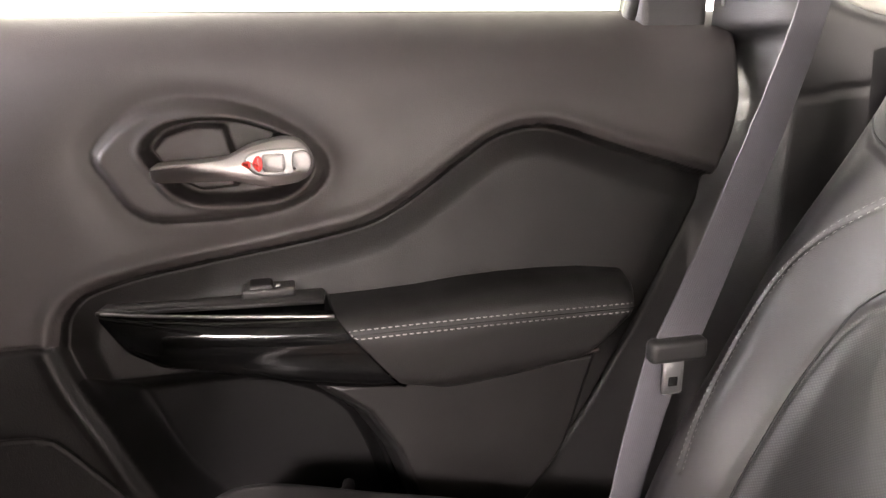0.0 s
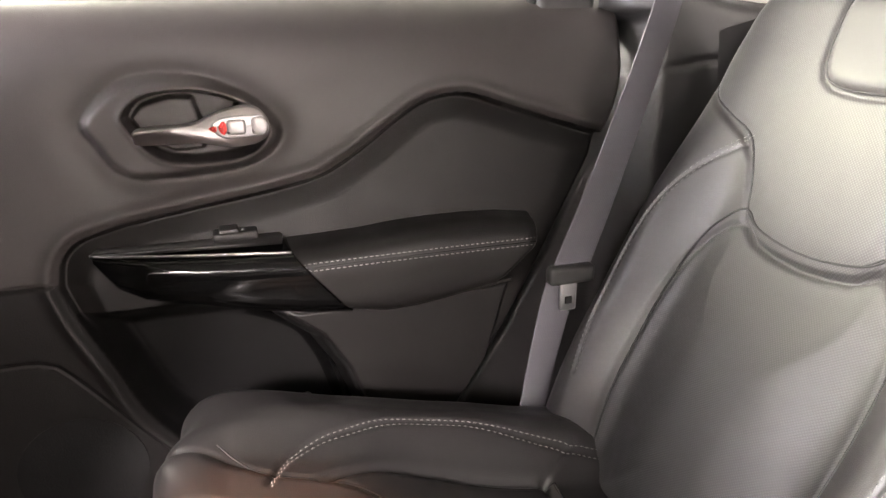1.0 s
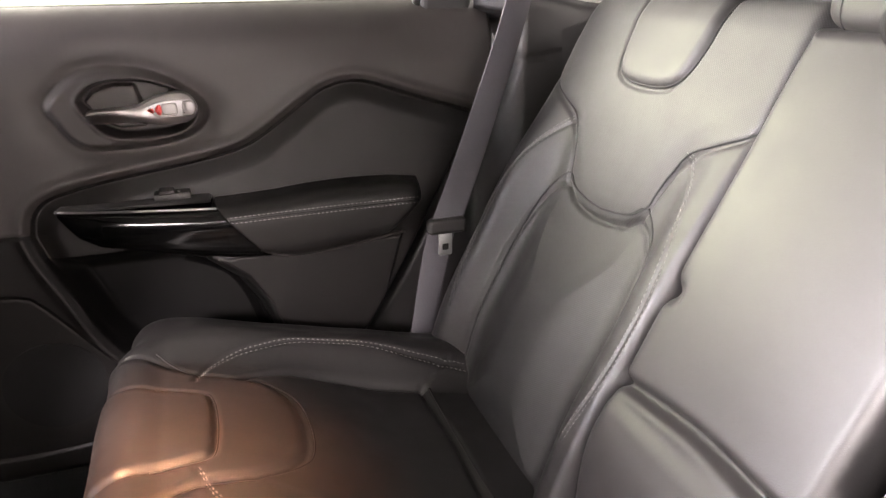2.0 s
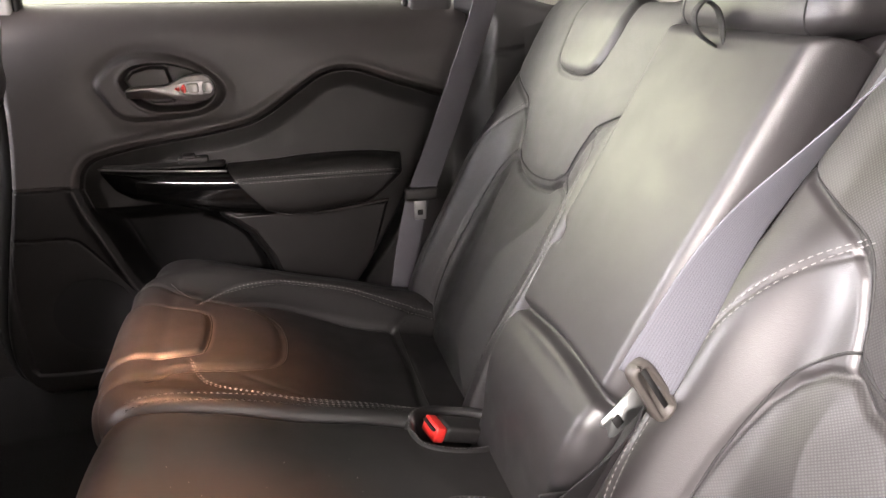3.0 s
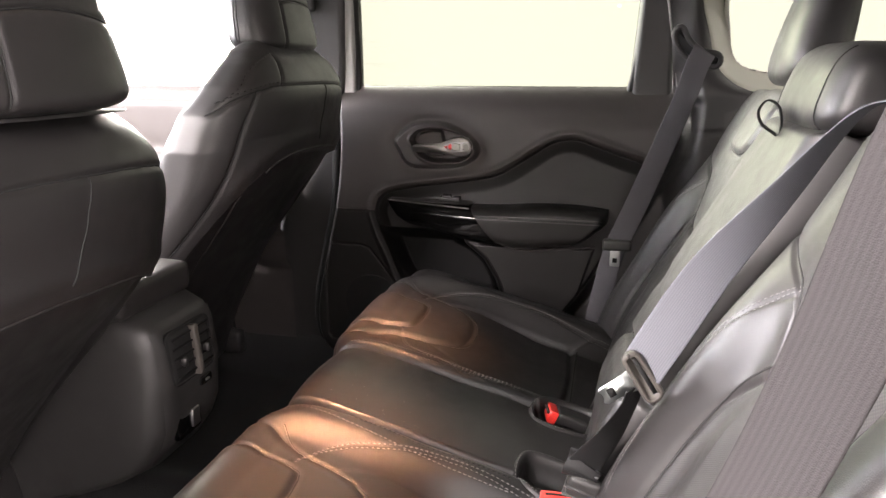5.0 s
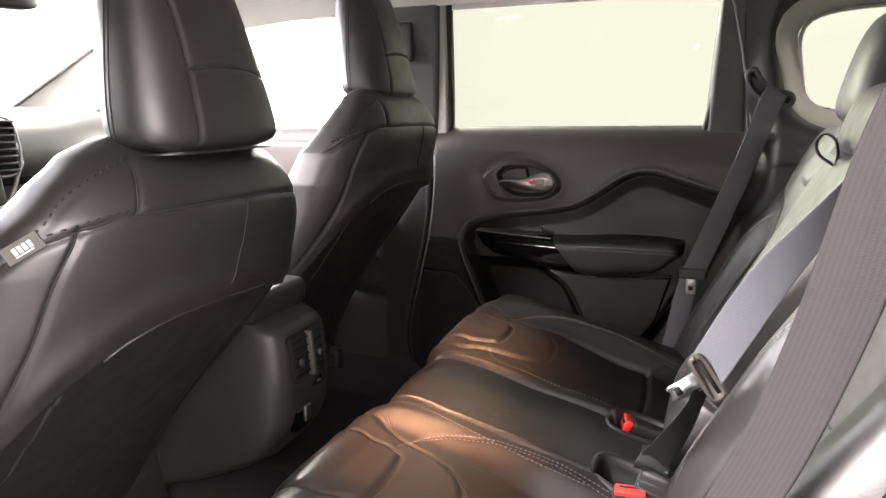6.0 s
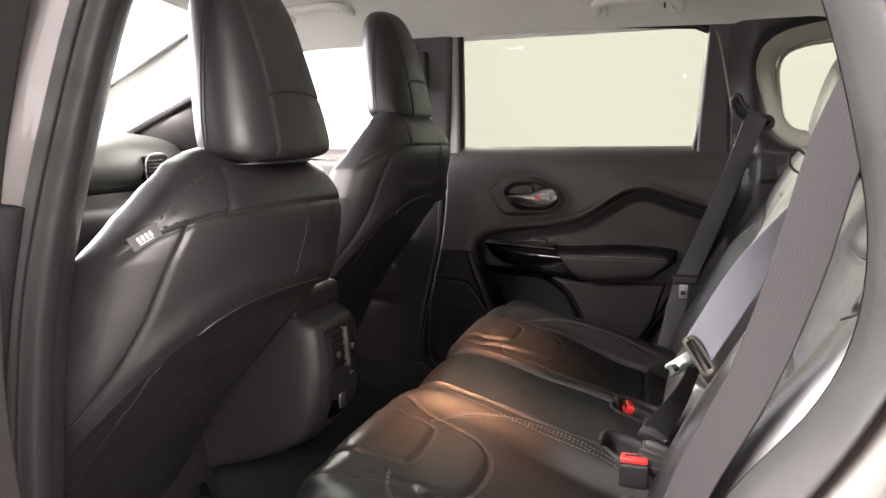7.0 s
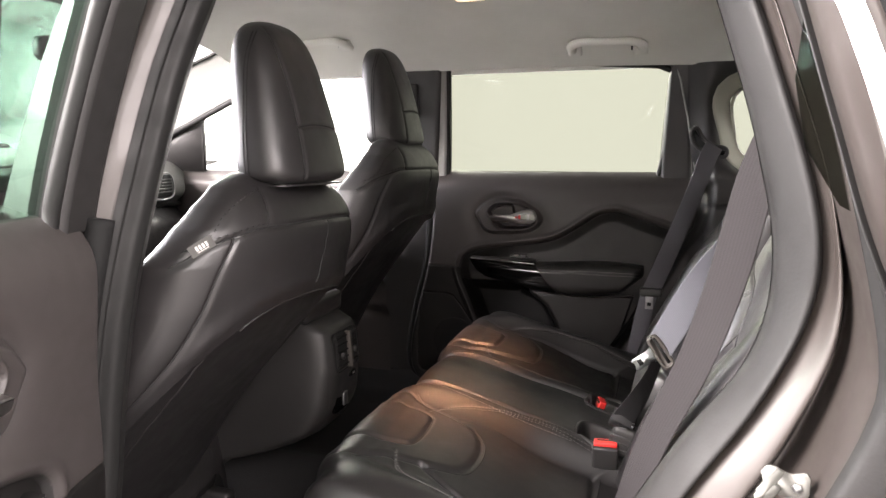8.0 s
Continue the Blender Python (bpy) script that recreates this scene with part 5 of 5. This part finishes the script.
for ins, d in ((0.004, -0.008), (0.0, -0.004), (0.0, 0.004), (0.0015, 0.007), (0.0045, 0.008), (0.006, 0.0065), (0.0068, 0.002)):
    stack.append([tuple(M @ Vector((p[0], p[1], d))) for p in inset(ring, ins)])
slide = rings("tongue_cover", np.array(stack), BUCKLE, centre_belt, "grey-brown moulded tongue cover with a raised rim")
part("slot", plate([tuple(M @ Vector((x, y, 0.0026))) for x, y in ((-0.026, 0.001), (0.028, 0.001), (0.028, 0.0065), (-0.026, 0.0065))], facing, 0.002), DARK, slide)
TG = [(-0.014, -0.008), (-0.012, -0.030), (-0.0115, -0.052), (-0.008, -0.056), (-0.004, -0.053), (0.004, -0.053), (0.008, -0.056), (0.0115, -0.052), (0.012, -0.030), (0.015, -0.008)]
tg = part("tongue", plate([tuple(M @ Vector((x, y, 0.001))) for x, y in TG], facing, 0.0026, 0.0006), STEEL, centre_belt, "bare steel tongue")
part("tongue_hole", plate([tuple(M @ Vector((x, y, 0.0016))) for x, y in ((-0.006, -0.037), (-0.006, -0.046), (0.006, -0.046), (0.006, -0.037))], facing, 0.002), DARK, tg)

# buckles in their stitched pockets either side of the centre cushion
for sgn in (1, -1):
    b = thing("belt_buckle", "black belt buckle with a red release key in a stitched pocket" if sgn > 0 else "black belt buckle with a red release key, standing proud", "buckle", (0.27, 0.092 * sgn, 0.58), group="belt buckles")
    dy = 0.0 if sgn > 0 else -0.004
    ring = curve([(0.226, 0.112), (0.222, 0.080), (0.237, 0.050), (0.300, 0.050), (0.346, 0.078), (0.354, 0.112), (0.325, 0.136), (0.262, 0.138)], 56, True)
    ring[:, 1] = sgn * (ring[:, 1] + dy)
    mid = ring.mean(axis=0)
    grown = mid + (ring - mid) * 1.02
    trees = []
    for ob in (centre_cushion, cushions[sgn]):
        o = base_of[ob]
        trees.append(BVHTree.FromPolygons([v.co + o for v in ob.data.vertices], [p.vertices[:] for p in ob.data.polygons]))
    rim_z = []
    for x, y in ring:
        hits = [tr.ray_cast(Vector((x, y, 0.9)), Vector((0, 0, -1)))[0] for tr in trees]
        rim_z.append(max([h.z for h in hits if h is not None] + [0.60]))
    rim_z = np.array(rim_z)
    for _ in range(3):
        rim_z = (np.roll(rim_z, 1) + rim_z + np.roll(rim_z, -1)) / 3
    cut(centre_cushion, grown)
    cut(cushions[sgn], grown)
    bowl = []
    for ins, d in ((-0.006, -0.002), (-0.003, 0.005), (0.001, 0.006), (0.005, 0.001), (0.007, -0.012), (0.011, -0.034), (0.024, -0.040), (0.038, -0.041)):
        q = inset(ring, ins)
        wob = 0.0012 * np.sin(np.arange(56) * 2.1)
        bowl.append(np.stack([q[:, 0], q[:, 1], rim_z + d - 0.002 + wob * (d < -0.005)], 1))
    pocket = rings("pocket", np.array(bowl), LEATHER, b, "black leather-lined pocket with a stitched rim", cap=False)
    rim = inset(ring, 0.0005)
    stitch(pocket, [(x, y, 0.66) for x, y in np.vstack([rim, rim[:1]])], pocket, length=0.003, gap=0.0025, r=0.0004)
    if sgn > 0:
        part("body", block((0.075, 0.034, 0.022), (0.295, 0.104, 0.627), 0.006, 3, turn=(0, 22, 12)), PLASTIC, b)
        key = part("release_key", block((0.015, 0.036, 0.021), (0.254, 0.096, 0.642), 0.003, 2, turn=(0, 22, 12)), RED, b, "red release key")
        part("key_slot", block((0.004, 0.028, 0.003), (0.2475, 0.0945, 0.6505), 0.0, turn=(0, 22, 12)), DARK, key)
    else:
        part("body", block((0.047, 0.022, 0.044), (0.283, -0.157, 0.635), 0.005, 3, turn=(8, 0, 4)), PLASTIC, b)
        key = part("release_key", block((0.043, 0.018, 0.010), (0.283, -0.156, 0.660), 0.003, 2, turn=(8, 0, 4)), RED, b, "red release key")
        part("key_slot", block((0.030, 0.003, 0.002), (0.283, -0.155, 0.6652), 0.0, turn=(8, 0, 4)), DARK, key)

stalk = thing("centre_buckle", "dark grey fixed belt anchor at the foot of the centre backrest", "belt anchor", (0.314, -0.138, 0.60))
part("housing", block((0.044, 0.036, 0.055), (0.314, -0.138, 0.664), 0.009, 3, turn=(0, 12, -6)), PLASTIC, stalk)
for k in range(3):
    part("rib", block((0.050, 0.040, 0.004), (0.311 + 0.003 * k, -0.138, 0.650 + 0.012 * k), 0.0015, 1, turn=(0, 12, -6)), PLASTIC, stalk)
part("anchor_plate", block((0.036, 0.012, 0.004), (0.316, -0.150, 0.703), 0.0012, 1, turn=(12, 16, -8)), STEEL, stalk, "bare steel anchor plate")
part("cap", block((0.030, 0.030, 0.006), (0.309, -0.138, 0.693), 0.003, 2, turn=(0, 12, -6)), PLASTIC, stalk)

# pull loop at the top of the centre backrest
loop = thing("pull_loop", "black webbing pull loop on the centre backrest", "strap", (0.515, 0.0, 1.11))
strap("loop", [(0.520, 0.004, 1.106), (0.502, 0.008, 1.120), (0.498, 0.011, 1.136), (0.507, 0.010, 1.148), (0.519, 0.006, 1.141), (0.523, 0.0, 1.124), (0.522, -0.004, 1.106)],
      [(0.3, 1, 0.0)] * 7, 0.015, 0.0022, WEB_BLACK, loop)

# ---- centre console behind the front seats ----
console = thing("centre_console", "black centre console with rear air vents and sockets", "console", (-0.4, 0.0, 0.42))


def console_back(z):
    return float(np.interp(z, [0.44, 0.50, 0.535, 0.56, 0.585, 0.62, 0.65, 0.73, 0.79, 0.815, 0.835], [-0.635, -0.555, -0.445, -0.385, -0.342, -0.317, -0.304, -0.295, -0.301, -0.310, -0.345]))


CONSOLE_Y = -0.048
cz = np.linspace(0.44, 0.835, 60)
R = np.zeros((60, 80, 3))
for i, z in enumerate(cz):
    back = console_back(z)
    hw = float(np.interp(z, [0.44, 0.55, 0.7, 0.80, 0.835], [0.104, 0.104, 0.098, 0.092, 0.086]))
    for j in range(80):
        a = 2 * math.pi * j / 80
        ca, sa = math.cos(a), math.sin(a)
        R[i, j] = ((back - 1.1) / 2 + (back + 1.1) / 2 * math.copysign(abs(ca) ** (2 / 16), ca), CONSOLE_Y + hw * math.copysign(abs(sa) ** (2 / 6), sa), z)
rings("body", R, PLASTIC, console)
lid = part("armrest_lid", block((0.40, 0.176, 0.050), (-0.545, CONSOLE_Y, 0.862), 0.016, 4, turn=(0, 2, 0)), LEATHER, console, "leather armrest lid")
for y in (-0.086, 0.086):
    stitch(lid, [(x, CONSOLE_Y + y * 0.84, 0.90) for x in np.linspace(-0.72, -0.345, 60)], lid)
P = np.array([[(console_back(z) + 0.004 - 0.012 * (abs(y) / 0.078) ** 6, CONSOLE_Y + y, z) for y in np.linspace(-0.076, 0.076, 24)] for z in np.linspace(0.565, 0.812, 40)])
field("vent_panel", P, PLASTIC, console, (1, 0, 0), "satin black rear panel")
vent = part("air_vent", block((0.016, 0.106, 0.086), (-0.298, CONSOLE_Y - 0.008, 0.764), 0.014, 3, turn=(0, -4, 0)), DARK, console, "dark slatted air vent")
for k in range(5):
    part("slat", block((0.010, 0.092, 0.004), (-0.2915 - 0.001 * (k - 2), CONSOLE_Y - 0.008, 0.764 + 0.0155 * (k - 2)), 0.0012, 1, turn=(0, -30, 0)), POCKET_TRIM, vent)
for k in (-0.030, 0.030):
    part("thumb_key", block((0.012, 0.008, 0.014), (-0.287, CONSOLE_Y - 0.008 + k, 0.757), 0.002, 1), PLASTIC, vent)
part("vent_divider", block((0.016, 0.011, 0.082), (-0.289, CONSOLE_Y - 0.004, 0.764), 0.003, 2, turn=(0, -4, 0)), BUCKLE, vent, "grey-brown vent divider")
part("socket", block((0.012, 0.030, 0.014), (-0.296, CONSOLE_Y + 0.020, 0.702), 0.003), GLOSS, console)
part("socket_light", block((0.003, 0.010, 0.004), (-0.2895, CONSOLE_Y + 0.020, 0.702), 0.001), SATIN, console)
part("power_socket", block((0.014, 0.062, 0.044), (-0.306, CONSOLE_Y - 0.022, 0.648), 0.006), GLOSS, console)
part("socket_cover", block((0.006, 0.020, 0.030), (-0.298, CONSOLE_Y - 0.010, 0.650), 0.002), SATIN, console)

# ---- dashboard, windscreen and the front of the cabin ----
dash = thing("dashboard", "grey grained dashboard with louvred vents and a silver-edged centre stack", "dashboard", (-1.3, 0, 0.6))
pr, nor, seg = profile([(-1.78, 1.205), (-1.5, 1.212), (-1.32, 1.195), (-1.235, 1.165), (-1.20, 1.11), (-1.205, 1.065), (-1.24, 1.035), (-1.225, 1.00), (-1.19, 0.95), (-1.21, 0.80), (-1.30, 0.55)], 110)
yy = np.linspace(-0.73, 0.73, 120)
P = np.zeros((110, 120, 3))
for j, y in enumerate(yy):
    P[:, j] = np.stack([pr[:, 0] - 0.10 * (abs(y) / 0.73) ** 3 + 0.015 * math.exp(-((y - 0.28) / 0.2) ** 2), np.full(110, y), pr[:, 1] - 0.02 * (abs(y) / 0.73) ** 4], 1)
low = (np.arange(109)[:, None] > int(np.argmin(np.abs(pr[:, 1] - 1.035)))) & np.ones((1, 119), bool)
field("dash_skin", P, [DASH, PLASTIC], dash, (0.3, 0, 1), "grey dash top above a black lower dash", low)
tube("dash_gap", [(-1.228 - 0.10 * (abs(y) / 0.73) ** 3, y, 1.030 - 0.02 * (abs(y) / 0.73) ** 4) for y in np.linspace(-0.7, 0.7, 30)], 0.010, DARK, dash)


def louvre(parent, c, w, h, turn, n=6, label="black louvred air vent with a silver rim"):
    v = part("air_vent", block((0.02, w, h), c, 0.008, 2, turn=(0, 0, turn)), DARK, parent, label)
    for k in range(n):
        part("slat", block((0.012, w * 0.88, h * 0.05), (c[0] + 0.010, c[1], c[2] + h * (k - (n - 1) / 2) * 0.14), 0.001, 1, turn=(0, -20, turn)), PLASTIC, v)
    q = [(-w / 2, -h / 2), (w / 2, -h / 2), (w / 2 * 0.8, h / 2), (-w / 2 * 0.9, h / 2)]
    ring = curve(q, 36, True)
    rot = pose(*c, 0, 0, turn)
    tube("rim", [tuple(rot @ Vector((0.012, a * 0.96, b * 0.96))) for a, b in ring], 0.003, SATIN, v, closed=True)
    return v


louvre(dash, (-1.232, 0.500, 1.086), 0.150, 0.074, 16, 5)
part("control_panel", block((0.04, 0.34, 0.34), (-1.19, -0.085, 0.98), 0.02, 3, turn=(0, -6, 0)), PLASTIC, dash, "black control panel between the front seats")
louvre(dash, (-1.172, 0.075, 1.118), 0.080, 0.115, -6, 8)
part("screen", block((0.01, 0.18, 0.12), (-1.168, -0.13, 1.045), 0.004), GLOSS, dash, "dark touch screen")
ring = curve([(0.085, 1.165), (0.132, 1.089), (0.112, 1.045), (0.071, 0.982), (0.0, 0.985), (-0.15, 0.982), (-0.26, 1.0), (-0.275, 1.14), (-0.1, 1.165)], 60, True)
tube("silver_rim", [(-1.166 - 0.12 * (z - 1.0), y, z) for y, z in ring], 0.005, SATIN, dash, closed=True)
for y, z in ((0.040, 0.905), (-0.055, 0.905), (-0.150, 0.905)):
    st = []
    for r, x in ((0.026, -1.172), (0.026, -1.155), (0.020, -1.150), (0.019, -1.132), (0.006, -1.130)):
        w = np.linspace(0, 2 * math.pi, 24, endpoint=False)
        st.append(np.stack([np.full(24, x), y + r * np.cos(w), z + r * np.sin(w)], 1))
    rings("knob", np.array(st), PLASTIC, dash, "round black knob")
for k in range(5):
    part("button", block((0.012, 0.026, 0.014), (-1.165, 0.06 - 0.034 * k, 0.855), 0.003), PLASTIC, dash)
part("firewall", block((0.05, 1.46, 0.85), (-1.75, 0, 0.75), 0.01), PLASTIC, dash)

front = thing("windscreen", "clear windscreen between pale pillars", "windscreen", (-1.75, 0, 1.2), kind="structure")
part("glass", plate([(-1.80, -0.66, 1.205), (-1.80, 0.66, 1.205), (-0.98, 0.56, 1.545), (-0.98, -0.56, 1.545)], (1, 0, -1), 0.005), CLEAR_GLASS, front)
for s in (1, -1):
    loft("front_pillar_trim", [[(-1.80, 0.60 * s, 1.20), (-1.45, 0.60 * s, 1.36), (-1.15, 0.575 * s, 1.48), (-0.93, 0.55 * s, 1.545)],
                               [(-1.74, 0.655 * s, 1.185), (-1.38, 0.645 * s, 1.335), (-1.05, 0.62 * s, 1.455), (-0.80, 0.60 * s, 1.515)],
                               [(-1.60, 0.70 * s, 1.165), (-1.28, 0.695 * s, 1.290), (-0.98, 0.665 * s, 1.41), (-0.74, 0.645 * s, 1.475)]], PALE, front, (0.4, -s, 0.2), "pale front pillar trim", m=8)
    tube("pillar_seal", [(-1.60, 0.705 * s, 1.16), (-1.28, 0.70 * s, 1.286), (-0.98, 0.67 * s, 1.405), (-0.74, 0.65 * s, 1.47)], 0.011, RUBBER, front)
    tube("screen_edge", [(-1.80, 0.602 * s, 1.202), (-1.45, 0.602 * s, 1.362), (-1.15, 0.577 * s, 1.482), (-0.95, 0.55 * s, 1.545)], 0.006, RUBBER, front)
part("cowl", block((0.22, 1.3, 0.02), (-1.90, 0, 1.195), 0.008), PLASTIC, front, "black cowl below the windscreen")
tube("wiper", [(-1.88, 0.5, 1.222), (-1.86, 0.15, 1.228), (-1.87, -0.1, 1.222)], 0.008, RUBBER, front)
hood = thing("bonnet", "grey-brown painted bonnet", "bonnet", (-2.3, 0, 1.0), kind="structure")
xs, ys = np.linspace(-2.95, -1.98, 30), np.linspace(-0.82, 0.82, 40)
A, B = np.meshgrid(xs, ys, indexing="ij")
field("skin", np.stack([A, B, 1.165 - 0.16 * ((-1.98 - A) / 0.97) ** 1.8 - 0.08 * (np.abs(B) / 0.82) ** 3], -1), PAINT, hood, (0, 0, 1))

rear_view = thing("rear_view_mirror", "black rear-view mirror above the windscreen", "mirror", (-1.0, -0.02, 1.46))
headrest_body((-1.02, -0.02, 1.405), 0.24, 0.045, 0.07, -0.01, rear_view, "housing", PLASTIC, taper=0.05, power=3.5)
tube("stem", [(-1.03, -0.02, 1.45), (-1.07, -0.02, 1.52)], 0.012, PLASTIC, rear_view)

for s in (1, -1):
    fd = thing("door_3" if s > 0 else "door_4", "closed black front door with a clear window", "car door", (-0.95, 0.72 * s, 0.42), kind="structure")
    zs, xs = np.linspace(0.42, 1.135, 70), np.linspace(-1.52, -0.49, 80)
    B, A = np.meshgrid(zs, xs, indexing="ij")
    y = 0.690 + 0.05 * ease((B - 1.09) / 0.045) - 0.03 * ease((0.98 - B) / 0.08) + 0.03 * ease((0.70 - B) / 0.05)
    D = groove(A, B, [(-1.5, 0.93), (-1.1, 0.96), (-0.8, 0.95), (-0.5, 0.99)], 0.005, 0.008) + 0.05 * np.exp(-((B - 0.83) / 0.05) ** 4) * ease((A + 1.35) / 0.1)
    field("trim_panel", np.stack([A, s * (y - D), B], -1), TRIM, fd, (0, -s, 0))
    part("glass", plate([(-1.50, 0.745 * s, 1.13), (-0.50, 0.745 * s, 1.13), (-0.47, 0.70 * s, 1.48), (-0.78, 0.70 * s, 1.478), (-1.20, 0.72 * s, 1.33)], (0, -s, 0), 0.004), CLEAR_GLASS, fd)
    part("sail_panel", plate([(-1.62, 0.715 * s, 1.13), (-1.22, 0.715 * s, 1.13), (-1.21, 0.71 * s, 1.365), (-1.62, 0.715 * s, 1.170)], (0, -s, 0), 0.02, 0.004), PLASTIC, fd, "black mirror sail panel")
    part("outer_skin", block((1.06, 0.03, 0.72), (-0.98, 0.83 * s, 0.77), 0.02), PAINT, fd)
    part("window_post", block((0.03, 0.03, 0.36), (-0.485, 0.715 * s, 1.305), 0.006, turn=(6 * s, 2, 0)), PLASTIC, fd)

mir = thing("wing_mirror", "black wing mirror outside the front passenger window", "mirror", (-1.40, 0.80, 1.16))
headrest_body((-1.415, 0.945, 1.145), 0.23, 0.10, 0.165, 0.0, mir, "housing", PLASTIC, taper=0.05, power=3.6)
part("glass", plate([(-1.362, 0.945 + 0.098 * a, 1.228 + 0.066 * b) for a, b in curve([(-1, -0.7), (-0.8, 0.9), (0.9, 0.9), (1, -0.8)], 30, True)], (1, 0, 0), 0.003), MIRROR, mir, "mirror glass")
tube("arm", [(-1.40, 0.74, 1.155), (-1.41, 0.80, 1.16), (-1.41, 0.88, 1.18)], 0.028, PLASTIC, mir)

# ---- headliner fittings ----
for x0, x1, y in ((0.104, 0.312, 0.578), (-0.735, -0.52, 0.490)):
    h = thing("grab_handle", "pale grey folding grab handle on the headliner", "grab handle", ((x0 + x1) / 2, y, 1.50), group="grab handles")

    def under(x, yy, d):
        return (x, yy, float(roof_z(x, yy)) - d)
    pts = curve([under(x0 + 0.014, y + 0.006, 0.004), under(x0 + 0.010, y - 0.020, 0.014), under(x0 + 0.014, y - 0.048, 0.018), under(x0 + 0.040, y - 0.062, 0.018), under((x0 + x1) / 2, y - 0.064, 0.019),
                 under(x1 - 0.040, y - 0.062, 0.018), under(x1 - 0.014, y - 0.048, 0.018), under(x1 - 0.010, y - 0.020, 0.014), under(x1 - 0.014, y + 0.006, 0.004)], 56)
    tube("grip", pts, 0.0135, HEADLINER, h, sides=14, flat=0.8)
    for x in (x0 + 0.016, x1 - 0.016):
        part("mount", block((0.038, 0.044, 0.020), under(x, y - 0.006, 0.008), 0.008, 3, turn=(-26, 0, 0)), HEADLINER, h)
    part("hinge_slot", block((0.004, 0.018, 0.006), under(x1 - 0.040, y - 0.004, 0.004), 0.001, turn=(-26, 0, 0)), DARK, h)
for y in (0.19, -0.19):
    dome = thing("reading_lamp", "small lit reading lamp in the headliner, warm light", "lamp", (-0.08, y, 1.545), group="reading lamps")
    part("housing", block((0.11, 0.08, 0.02), (-0.08, y, 1.564), 0.008), HEADLINER, dome)
    part("lens", block((0.07, 0.055, 0.012), (-0.08, y, 1.555), 0.005), LENS, dome, "warm glowing lens")
